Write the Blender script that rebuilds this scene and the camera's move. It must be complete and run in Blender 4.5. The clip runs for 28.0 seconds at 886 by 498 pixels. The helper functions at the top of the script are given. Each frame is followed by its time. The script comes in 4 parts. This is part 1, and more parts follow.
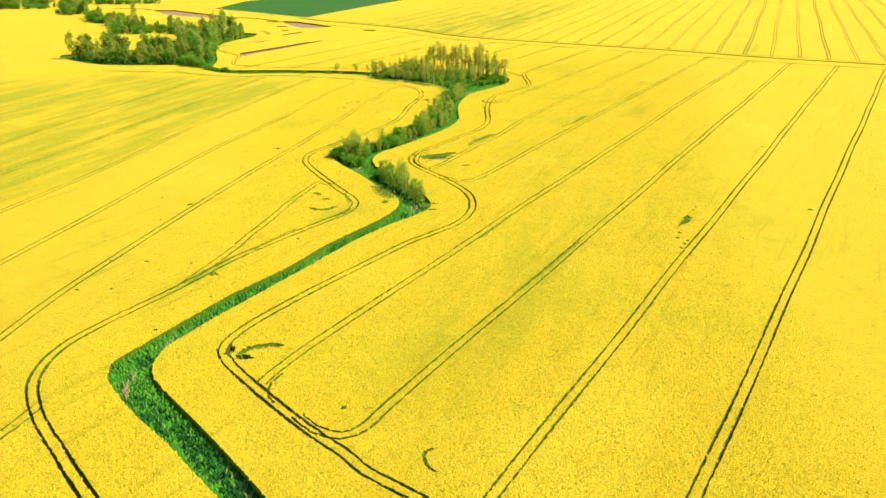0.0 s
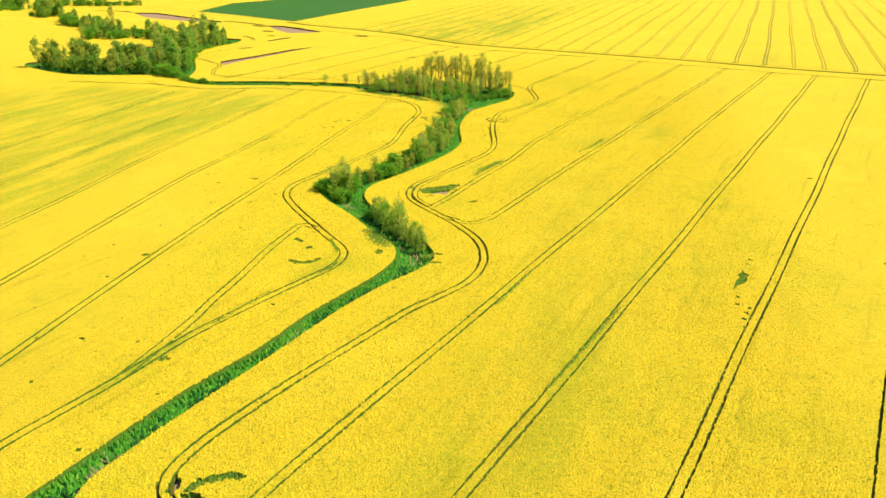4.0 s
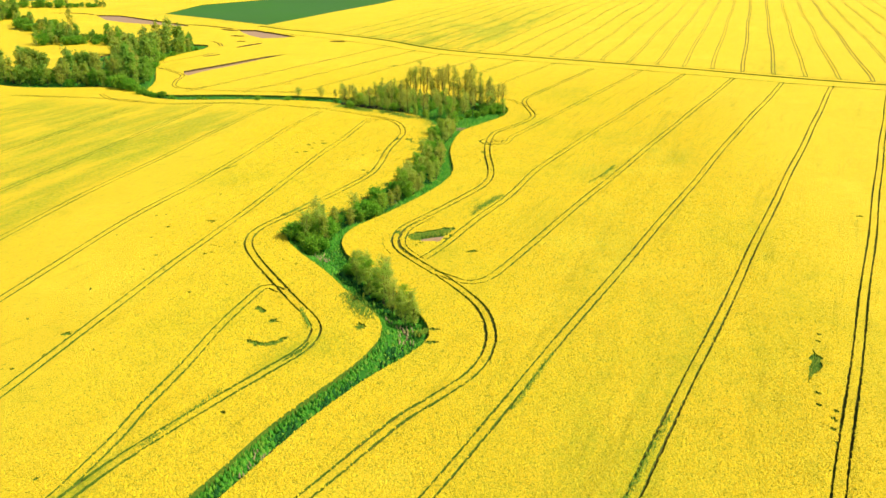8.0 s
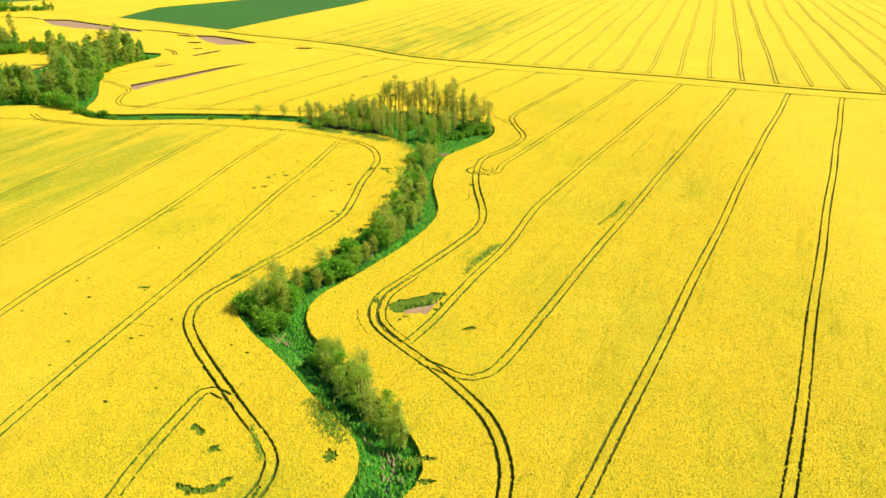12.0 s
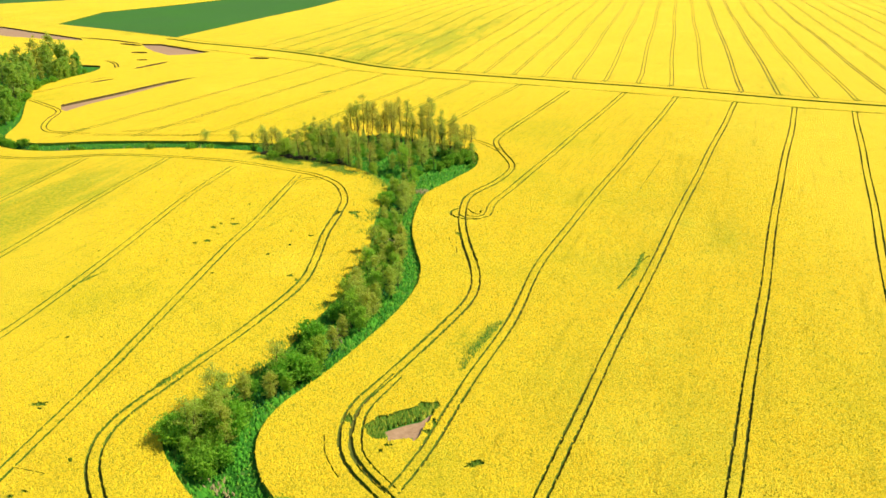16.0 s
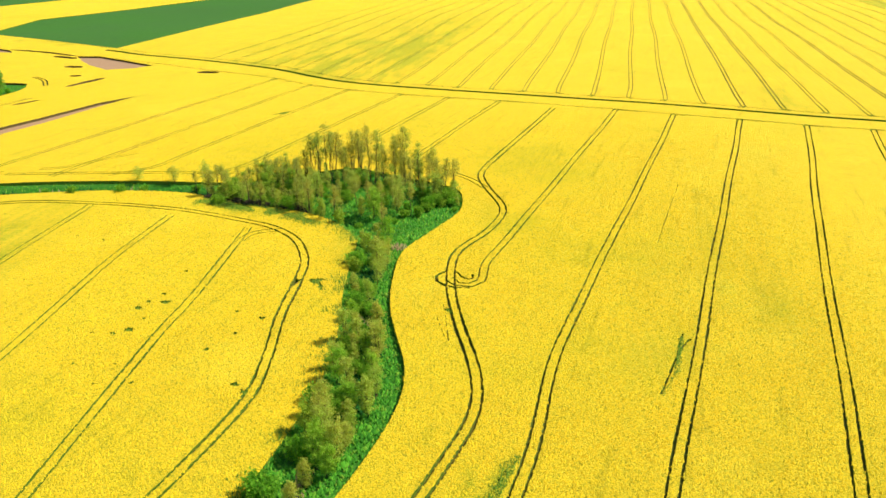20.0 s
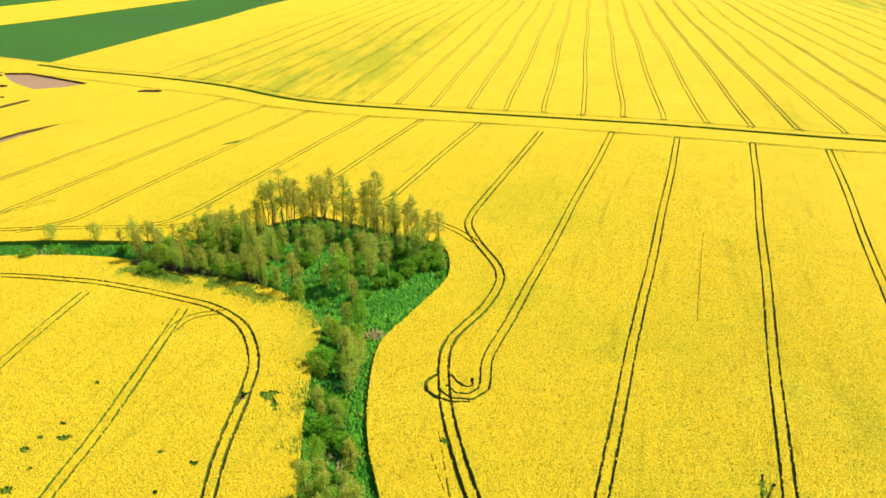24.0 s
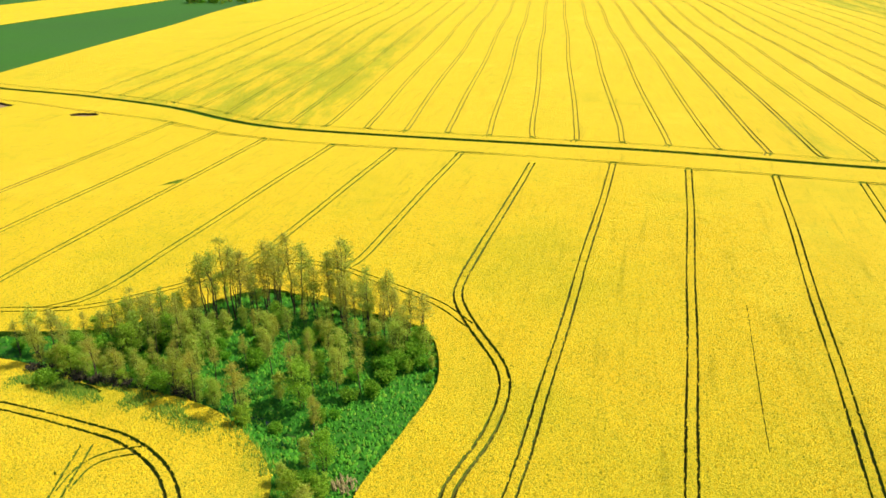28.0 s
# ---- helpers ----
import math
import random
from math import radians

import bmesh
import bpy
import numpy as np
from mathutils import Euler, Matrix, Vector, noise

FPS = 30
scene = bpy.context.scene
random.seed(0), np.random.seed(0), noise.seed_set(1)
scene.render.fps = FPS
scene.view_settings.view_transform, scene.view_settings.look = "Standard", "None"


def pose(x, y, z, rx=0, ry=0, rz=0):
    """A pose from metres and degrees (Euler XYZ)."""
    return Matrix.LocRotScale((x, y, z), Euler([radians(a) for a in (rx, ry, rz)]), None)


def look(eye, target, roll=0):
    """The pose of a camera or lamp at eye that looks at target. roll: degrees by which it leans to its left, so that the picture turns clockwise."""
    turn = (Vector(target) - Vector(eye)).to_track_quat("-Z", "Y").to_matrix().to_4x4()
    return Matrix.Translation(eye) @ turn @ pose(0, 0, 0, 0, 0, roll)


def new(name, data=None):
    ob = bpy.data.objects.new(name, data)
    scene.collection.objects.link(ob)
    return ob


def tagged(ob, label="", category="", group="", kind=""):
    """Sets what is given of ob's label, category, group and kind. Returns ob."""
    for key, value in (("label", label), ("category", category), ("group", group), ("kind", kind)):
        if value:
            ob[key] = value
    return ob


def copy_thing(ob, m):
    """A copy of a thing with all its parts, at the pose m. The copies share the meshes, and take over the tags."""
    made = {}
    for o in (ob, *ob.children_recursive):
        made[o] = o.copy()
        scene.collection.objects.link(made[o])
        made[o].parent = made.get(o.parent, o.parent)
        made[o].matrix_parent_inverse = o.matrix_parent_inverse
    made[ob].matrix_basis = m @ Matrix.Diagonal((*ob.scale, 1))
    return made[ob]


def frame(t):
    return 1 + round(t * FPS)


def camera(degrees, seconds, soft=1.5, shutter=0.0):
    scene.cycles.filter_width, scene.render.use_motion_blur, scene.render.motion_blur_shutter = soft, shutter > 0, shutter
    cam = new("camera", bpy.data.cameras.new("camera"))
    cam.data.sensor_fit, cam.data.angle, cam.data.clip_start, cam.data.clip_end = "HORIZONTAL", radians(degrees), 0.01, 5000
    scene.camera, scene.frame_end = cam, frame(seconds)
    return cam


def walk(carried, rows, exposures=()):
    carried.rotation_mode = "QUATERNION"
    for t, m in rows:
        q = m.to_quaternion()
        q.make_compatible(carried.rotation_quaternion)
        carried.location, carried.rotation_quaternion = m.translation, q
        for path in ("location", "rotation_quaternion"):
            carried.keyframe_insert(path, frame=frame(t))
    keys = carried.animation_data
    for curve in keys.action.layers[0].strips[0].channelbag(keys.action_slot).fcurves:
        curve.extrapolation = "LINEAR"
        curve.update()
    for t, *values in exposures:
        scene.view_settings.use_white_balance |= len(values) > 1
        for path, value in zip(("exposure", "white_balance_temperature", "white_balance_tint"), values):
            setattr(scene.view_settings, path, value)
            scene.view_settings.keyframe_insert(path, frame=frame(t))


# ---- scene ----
from mathutils.geometry import delaunay_2d_cdt

# ---------------------------------------------------------------- camera
# seconds, x, y, z, yaw, pitch, roll
ROWS = [
    (0, 23.37, -147.80, 77.14, 5.680, -21.690, -0.390),
    (1, 21.43, -137.56, 76.95, 5.610, -21.659, -0.292),
    (2, 19.52, -127.32, 76.79, 5.471, -21.642, -0.205),
    (3, 17.64, -117.06, 76.65, 5.268, -21.636, -0.130),
    (4, 15.79, -106.78, 76.52, 5.005, -21.641, -0.066),
    (5, 13.97, -96.45, 76.41, 4.687, -21.653, -0.014),
    (6, 12.19, -86.06, 76.32, 4.318, -21.673, 0.028),
    (7, 10.46, -75.61, 76.25, 3.901, -21.697, 0.058),
    (8, 8.77, -65.08, 76.19, 3.442, -21.725, 0.078),
    (9, 7.14, -54.46, 76.14, 2.943, -21.755, 0.087),
    (10, 5.57, -43.76, 76.10, 2.409, -21.787, 0.087),
    (11, 4.06, -32.96, 76.08, 1.844, -21.819, 0.077),
    (12, 2.62, -22.07, 76.08, 1.251, -21.851, 0.059),
    (13, 1.27, -11.08, 76.08, 0.636, -21.883, 0.033),
    (14, 0.00, 0.00, 76.10, 0.000, -21.914, -0.000),
    (15, -1.17, 11.17, 76.13, -0.651, -21.943, -0.040),
    (16, -2.24, 22.42, 76.18, -1.315, -21.972, -0.085),
    (17, -3.20, 33.74, 76.24, -1.988, -21.999, -0.135),
    (18, -4.04, 45.14, 76.32, -2.665, -22.025, -0.189),
    (19, -4.74, 56.58, 76.41, -3.345, -22.050, -0.245),
    (20, -5.31, 68.07, 76.52, -4.022, -22.075, -0.302),
    (21, -5.73, 79.58, 76.66, -4.695, -22.101, -0.360),
    (22, -5.98, 91.11, 76.81, -5.358, -22.129, -0.416),
    (23, -6.06, 102.62, 76.99, -6.010, -22.159, -0.470),
    (24, -5.95, 114.11, 77.19, -6.647, -22.193, -0.520),
    (25, -5.65, 125.54, 77.42, -7.265, -22.232, -0.565),
    (26, -5.14, 136.90, 77.68, -7.862, -22.278, -0.603),
    (27, -4.41, 148.16, 77.97, -8.435, -22.331, -0.633),
    (28, -3.45, 159.29, 78.30, -8.979, -22.395, -0.652),
]


def glide(x, y, z, yaw, pitch, roll):
    a, b = radians(yaw), radians(pitch)
    eye = Vector((x, y, z))
    return look(eye, eye + Vector((-math.sin(a) * math.cos(b), math.cos(a) * math.cos(b), math.sin(b))), roll)


cam = camera(58.0, 28.0, soft=1.6)
walk(cam, [(r[0], glide(*r[1:])) for r in ROWS], exposures=[(0, 0.15), (25, 0.13), (28, 0.06)])

# ---------------------------------------------------------------- light
SUN_AZ, SUN_EL = radians(84), radians(50)      # azimuth clockwise from +y
sun_dir = Vector((math.sin(SUN_AZ) * math.cos(SUN_EL), math.cos(SUN_AZ) * math.cos(SUN_EL), math.sin(SUN_EL)))
sky_world = bpy.data.worlds.new("sky")
scene.world = sky_world
sky_world.use_nodes = True
wn = sky_world.node_tree
sky = wn.nodes.new("ShaderNodeTexSky")
sky.sky_type, sky.sun_disc = "NISHITA", False
sky.sun_elevation, sky.sun_rotation = SUN_EL, SUN_AZ
wn.links.new(sky.outputs[0], wn.nodes["Background"].inputs[0])
wn.nodes["Background"].inputs[1].default_value = 0.15
sun_data = bpy.data.lights.new("sun", "SUN")
sun_data.energy, sun_data.angle, sun_data.color = 5.0, radians(0.6), (1.0, 0.95, 0.86)
sun_lamp = new("sun", sun_data)
sun_lamp.matrix_world = look(sun_dir * 300, (0, 0, 0))


# ---------------------------------------------------------------- materials
def ramp(nt, fac, stops):
    r = nt.nodes.new("ShaderNodeValToRGB")
    els = r.color_ramp.elements
    while len(els) < len(stops):
        els.new(0.5)
    for e, (p, c) in zip(els, stops):
        e.position, e.color = p, (*c, 1)
    nt.links.new(fac, r.inputs[0])
    return r.outputs[0]


def mixc(nt, fac, a, b, how="MIX"):
    m = nt.nodes.new("ShaderNodeMix")
    m.data_type, m.blend_type = "RGBA", how
    for sock, v in ((m.inputs[0], fac), (m.inputs[6], a), (m.inputs[7], b)):
        if isinstance(v, (int, float)):
            sock.default_value = v
        elif isinstance(v, tuple):
            sock.default_value = (*v, 1)
        else:
            nt.links.new(v, sock)
    return m.outputs[2]


def tex(nt, scale, detail=3.0, rough=0.6, stretch=None, turn=0.0, shift=0.0):
    g = nt.nodes.new("ShaderNodeNewGeometry")
    vec = g.outputs["Position"]
    if stretch or turn or shift:
        for size, angle, move in (((1, 1, 1), turn, 0), (stretch or (1, 1, 1), 0, shift)):
            mp = nt.nodes.new("ShaderNodeMapping")
            mp.inputs["Scale"].default_value = size
            mp.inputs["Rotation"].default_value = (0, 0, radians(angle))
            mp.inputs["Location"].default_value = (move, move * 0.7, move * 0.3)
            nt.links.new(vec, mp.inputs[0])
            vec = mp.outputs[0]
    n = nt.nodes.new("ShaderNodeTexNoise")
    n.inputs["Scale"].default_value, n.inputs["Detail"].default_value, n.inputs["Roughness"].default_value = scale, detail, rough
    nt.links.new(vec, n.inputs["Vector"])
    return n.outputs["Fac"]


def math_node(nt, how, a, b=0.0):
    m = nt.nodes.new("ShaderNodeMath")
    m.operation, m.use_clamp = how, True
    for sock, v in ((m.inputs[0], a), (m.inputs[1], b)):
        if isinstance(v, (int, float)):
            sock.default_value = v
        else:
            nt.links.new(v, sock)
    return m.outputs[0]


def material(name, rough=0.8, spec=0.2):
    m = bpy.data.materials.new(name)
    m.use_nodes = True
    b = m.node_tree.nodes["Principled BSDF"]
    b.inputs["Roughness"].default_value = rough
    b.inputs["Specular IOR Level"].default_value = spec
    return m, m.node_tree, b


def bump(nt, b, height, strength, distance):
    n = nt.nodes.new("ShaderNodeBump")
    n.inputs["Strength"].default_value, n.inputs["Distance"].default_value = strength, distance
    nt.links.new(height, n.inputs["Height"])
    nt.links.new(n.outputs[0], b.inputs["Normal"])


YELLOW, YELLOW_DEEP, OLIVE = (0.80, 0.557, 0.021), (0.74, 0.507, 0.016), (0.26, 0.26, 0.012)


def crop_tint(nt, col):
    """Broad drifts of paler, deeper and greener bloom, seed rows and thin places, shared by canopy and plants."""
    rows_tex = tex(nt, 0.42, 3, 0.7, stretch=(1.0, 0.07, 1.0), turn=23)
    wide = tex(nt, 0.022, 4, 0.6, shift=31)
    mid = tex(nt, 0.16, 4, 0.65, shift=77)
    thin = nt.nodes.new("ShaderNodeAttribute")
    thin.attribute_name = "thin"
    patchy = ramp(nt, tex(nt, 0.12, 6, 0.68, stretch=(1.0, 0.15, 1.0), turn=14, shift=5), [(0.38, (0.12,) * 3), (0.58, (1.2,) * 3)])
    speck = ramp(nt, tex(nt, 0.9, 4, 0.7, shift=211), [(0.38, (0.35,) * 3), (0.62, (1.0,) * 3)])
    sparse = math_node(nt, "MULTIPLY", math_node(nt, "MULTIPLY", thin.outputs["Fac"], patchy), speck)
    col = mixc(nt, sparse, col, (0.30, 0.35, 0.012))
    col = mixc(nt, 0.35, col, ramp(nt, rows_tex, [(0.30, (0.50, 0.58, 0.5)), (0.42, (1, 1, 1))]), "MULTIPLY")
    col = mixc(nt, 1.0, col, ramp(nt, wide, [(0.30, (0.86, 0.93, 0.85)), (0.46, (1, 1, 1)), (0.56, (1.0, 0.97, 0.95)), (0.68, (1.05, 1.06, 1.3))]), "MULTIPLY")
    marks = tex(nt, 1.3, 3, 0.6, stretch=(1.0, 0.5, 1.0), turn=60, shift=140)
    col = mixc(nt, ramp(nt, marks, [(0.635, (0,) * 3), (0.70, (0.75,) * 3)]), col, (0.20, 0.22, 0.012))
    return mixc(nt, 0.45, col, ramp(nt, mid, [(0.28, (0.74, 0.84, 0.8)), (0.45, (1, 1, 1))]), "MULTIPLY")


def crop_material():
    m, nt, b = material("rapeseed_bloom", 0.85, spec=0.1)
    fine = tex(nt, 3.0, 4, 0.75)
    base = ramp(nt, fine, [(0.32, OLIVE), (0.41, YELLOW_DEEP), (0.54, YELLOW), (0.75, (0.82, 0.575, 0.016))])
    stand = nt.nodes.new("ShaderNodeAttribute")
    stand.attribute_name = "stand"
    # stem and leaf olive between the plants, darkened further for shade in the gaps
    under = ramp(nt, fine, [(0.33, (0.16, 0.19, 0.011)), (0.42, (0.54, 0.43, 0.016)), (0.56, (0.76, 0.54, 0.020))])
    nt.links.new(crop_tint(nt, mixc(nt, stand.outputs["Fac"], base, under)), b.inputs["Base Color"])
    bump(nt, b, fine, 0.9, 0.45)
    return m


def plant_material():
    m, nt, b = material("rapeseed_flower_heads", 0.85, spec=0.1)
    g = nt.nodes.new("ShaderNodeNewGeometry")
    col = ramp(nt, g.outputs["Random Per Island"],
               [(0.0, (0.28, 0.28, 0.014)), (0.07, (0.40, 0.35, 0.014)), (0.12, YELLOW_DEEP), (0.4, YELLOW), (1.0, (0.84, 0.61, 0.018))])
    nt.links.new(crop_tint(nt, col), b.inputs["Base Color"])
    return m


def noisy(name, stops, scale, rough=0.85, bump_d=0.1, wide=None, island=None, spec=0.15):
    m, nt, b = material(name, rough, spec=spec)
    f = tex(nt, scale, 4, 0.65)
    col = ramp(nt, f, stops)
    if wide:
        col = mixc(nt, 1.0, col, ramp(nt, tex(nt, wide[0], 3, shift=9), [(0.35, wide[1]), (0.65, (1, 1, 1))]), "MULTIPLY")
    if island:
        g = nt.nodes.new("ShaderNodeNewGeometry")
        col = mixc(nt, 0.75, col, ramp(nt, g.outputs["Random Per Island"], island))
    nt.links.new(col, b.inputs["Base Color"])
    if bump_d:
        bump(nt, b, f, 0.7, bump_d)
    return m


M_CROP, M_PLANT = crop_material(), plant_material()
M_STEM = noisy("rapeseed_stems", [(0.3, (0.05, 0.11, 0.009)), (0.52, (0.105, 0.19, 0.013)), (0.75, (0.27, 0.265, 0.020))], 2.2, bump_d=0.1)
M_STEM_BROWN = noisy("dark_brown_stems", [(0.3, (0.055, 0.040, 0.016)), (0.7, (0.15, 0.11, 0.030))], 1.2, bump_d=0.0)
M_GROUND = noisy("field_soil", [(0.3, (0.022, 0.12, 0.008)), (0.55, (0.04, 0.17, 0.010)), (0.8, (0.14, 0.13, 0.05))], 0.8, bump_d=0.08, wide=(0.01, (0.75, 0.9, 0.7)))
M_SOIL = noisy("bare_soil", [(0.3, (0.30, 0.175, 0.085)), (0.7, (0.44, 0.27, 0.14))], 0.9, bump_d=0.08)
M_WHEAT = noisy("young_wheat", [(0.3, (0.034, 0.128, 0.007)), (0.7, (0.050, 0.165, 0.009))], 0.5, bump_d=0.1, wide=(0.008, (1.05, 0.9, 1.6)))
M_GRASS = noisy("bank_grass", [(0.3, (0.018, 0.10, 0.006)), (0.48, (0.050, 0.23, 0.012)), (0.66, (0.115, 0.34, 0.018))], 0.16, bump_d=0.0,
                island=[(0, (0.028, 0.15, 0.009)), (0.4, (0.050, 0.23, 0.012)), (0.8, (0.105, 0.33, 0.017)), (1, (0.22, 0.33, 0.03))])
M_WEED = noisy("field_weeds", [(0.3, (0.06, 0.15, 0.010)), (0.5, (0.12, 0.24, 0.014)), (0.7, (0.24, 0.31, 0.020))], 0.5, bump_d=0.0,
               island=[(0, (0.05, 0.13, 0.010)), (0.5, (0.12, 0.23, 0.014)), (0.85, (0.24, 0.30, 0.020)), (1, (0.46, 0.40, 0.03))])
M_SEDGE = noisy("dark_sedge", [(0.3, (0.008, 0.06, 0.008)), (0.7, (0.02, 0.12, 0.014))], 0.4, bump_d=0.0)
M_TRACK = noisy("track_growth", [(0.3, (0.07, 0.095, 0.012)), (0.7, (0.16, 0.17, 0.018))], 2.0, bump_d=0.05, wide=(0.05, (0.85, 0.6, 0.5)))
M_TRACK_FAR = noisy("far_track_growth", [(0.3, (0.19, 0.155, 0.014)), (0.7, (0.33, 0.26, 0.020))], 1.0, bump_d=0.05)
M_REED = noisy("dead_reed", [(0.3, (0.22, 0.17, 0.06)), (0.7, (0.38, 0.31, 0.13))], 2.0, bump_d=0.0)
M_BARK = noisy("alder_bark", [(0.3, (0.055, 0.038, 0.022)), (0.7, (0.12, 0.085, 0.05))], 3.0, bump_d=0.03)


def leaf_material(name, stops):
    m, nt, b = material(name, 0.7, spec=0.15)
    g = nt.nodes.new("ShaderNodeNewGeometry")
    o = nt.nodes.new("ShaderNodeObjectInfo")
    col = ramp(nt, g.outputs["Random Per Island"], stops)
    col = mixc(nt, 1.0, col, ramp(nt, o.outputs["Random"], [(0, (0.78, 0.95, 0.8)), (0.5, (1, 1, 1)), (1, (1.0, 0.90, 0.85))]), "MULTIPLY")
    nt.links.new(col, b.inputs["Base Color"])
    leafy = nt.nodes.new("ShaderNodeBsdfTranslucent")
    nt.links.new(col, leafy.inputs[0])
    both = nt.nodes.new("ShaderNodeMixShader")
    both.inputs[0].default_value = 0.6
    nt.links.new(b.outputs[0], both.inputs[1])
    nt.links.new(leafy.outputs[0], both.inputs[2])
    nt.links.new(both.outputs[0], nt.nodes["Material Output"].inputs[0])
    return m


# dark twig colour stands for the shaded understory of the grove edge
M_SHADE_TWIG = noisy("shade_twig", [(0.3, (0.035, 0.030, 0.018)), (0.7, (0.085, 0.070, 0.035))], 1.5, bump_d=0.0)
M_ALDER = leaf_material("alder_leaf", [(0, (0.38, 0.34, 0.055)), (0.5, (0.53, 0.53, 0.075)), (1, (0.62, 0.68, 0.095))])
M_WILLOW = leaf_material("willow_leaf", [(0, (0.24, 0.40, 0.028)), (0.5, (0.37, 0.56, 0.045)), (1, (0.50, 0.68, 0.065))])
M_FAR = leaf_material("fresh_tree_leaf", [(0, (0.24, 0.38, 0.04)), (0.5, (0.34, 0.52, 0.06)), (1, (0.46, 0.62, 0.08))])
M_BUSH = leaf_material("dark_bush_leaf", [(0, (0.12, 0.30, 0.018)), (0.5, (0.23, 0.48, 0.028)), (1, (0.36, 0.60, 0.045))])
M_BROWN = leaf_material("budding_twig", [(0, (0.42, 0.41, 0.06)), (0.5, (0.53, 0.60, 0.08)), (1, (0.58, 0.72, 0.10))])
m_water, nt_w, b_w = material("stream_water", 0.08, spec=0.5)
b_w.inputs["Base Color"].default_value = (0.015, 0.022, 0.010, 1)
bump(nt_w, b_w, tex(nt_w, 2.0, 2), 0.15, 0.05)

# ---------------------------------------------------------------- plan
U = 1.25            # plan unit in metres
CROP_H = 1.1        # height of the rapeseed canopy


def plan(*p):
    return [(x * U, y * U) for x, y in p]


def smooth(pts, step):
    """Catmull-Rom curve through the points, sampled every step metres."""
    p = np.array([pts[0], *pts, pts[-1]], float)
    p[0], p[-1] = 2 * p[1] - p[2], 2 * p[-2] - p[-3]
    out = []
    for i in range(1, len(p) - 2):
        a, b, c, d = p[i - 1:i + 3]
        n = max(1, int(np.hypot(*(c - b)) / step))
        for k in range(n):
            t = k / n
            out.append(0.5 * (2 * b + (c - a) * t + (2 * a - 5 * b + 4 * c - d) * t * t + (3 * b - a - 3 * c + d) * t ** 3))
    out.append(p[-2])
    return np.array(out)


def relief(x, y):
    """Gentle swell of the land beyond the ditch."""
    k = np.clip((np.asarray(y) - 480) / 200, 0, 1)
    return 0.6 * k * k * (0.9 * np.sin(np.asarray(x) / 55 + np.asarray(y) / 61) + 0.7 * np.sin(np.asarray(y) / 38 - np.asarray(x) / 90))


STREAM_W = plan((70, -236), (62, -170), (42, -110), (20, -78), (-15, -45.7), (-24.7, -36.6), (-33.6, -28.9), (-41, -21), (-42.3, -17), (-39.4, -8.9), (-36.2, -.4),
                (-31.9, 10.3), (-26, 21.5), (-21, 34.5), (-16.7, 43), (-13.3, 49.5), (-11, 55), (-9.8, 60.7), (-11, 66.9),
                (-16.9, 75.4), (-23.8, 86), (-30, 94), (-34.5, 101), (-35.5, 106), (-32.5, 111), (-28.6, 117), (-23.9, 125.3),
                (-19.8, 137), (-15.3, 152), (-13.3, 167), (-13, 184), (-12, 199), (-11.3, 208.6), (-14.5, 217), (-20.2, 225),
                (-30.3, 231.5), (-37, 233.5), (-45, 239.5), (-53, 244.3), (-64, 247), (-81, 248.3), (-111, 245.5))
STREAM_W2 = plan((-111, 245.5), (-122, 248), (-130, 254), (-137, 264), (-150, 269), (-190, 268), (-226, 292), (-224, 304), (-195, 312), (-196, 335), (-190, 370), (-172, 402), (-153, 400))
STREAM_E = plan((78, -236), (69, -168), (48, -109), (25, -78), (-3, -53), (-9.4, -45.2), (-20.5, -33.8), (-29.6, -25), (-34.9, -19), (-36.2, -12.4), (-33.6, -4.4), (-29.3, 5.8),
                (-23.7, 18.5), (-19.2, 29), (-15.5, 37.5), (-9.9, 47.5), (-4.5, 55), (-2, 61), (-3.9, 68.2), (-9.6, 78), (-15.7, 87),
                (-21.2, 95), (-23.4, 102.7), (-22, 110.3), (-16, 120.3), (-8.8, 134.5), (-4.1, 146.9), (-2.8, 157), (-3.9, 168),
                (-4.7, 178), (-4, 190), (-2, 202), (3, 210.8), (10.3, 222.8), (12.5, 229), (13.2, 238), (11, 244), (.6, 252.2),
                (-8, 259), (-13, 262.5), (-19, 261.5), (-27, 256.5), (-38, 252))
STREAM_E2 = plan((-38, 252), (-48, 252.5), (-70, 256), (-97, 257), (-119, 255), (-131, 262), (-137, 285), (-158, 345), (-150, 385), (-153, 400))
BROOK = plan((74, -236), (66, -169), (45, -110), (22, -78), (-9, -47.5), (-15.7, -42), (-21, -37.3), (-25.7, -33), (-29.4, -30.3), (-33, -27.8), (-35.8, -25.4), (-37.8, -22.4), (-38.8, -19), (-38.7, -15.4), (-37.6, -11), (-34.6, -3), (-30, 9), (-24, 21), (-20, 31.5), (-14, 44), (-8.5, 53),
             (-6, 61), (-7.5, 68), (-14, 78), (-21, 89), (-27.5, 97), (-30, 104), (-27, 112), (-20, 122), (-14, 137), (-9.5, 150), (-8, 163), (-9, 180),
             (-8.5, 200), (-6, 212), (-12, 222), (-22, 230), (-34, 238), (-46, 245), (-60, 250), (-82, 252), (-112, 250), (-128, 256), (-140, 275), (-160, 300), (-175, 340))
corridor = [tuple(p) for p in np.vstack([smooth(STREAM_W, 3)[:-1], smooth(STREAM_W2, 6)[:-1], smooth(STREAM_E2, 6)[:0:-1], smooth(STREAM_E, 3)[::-1]])]
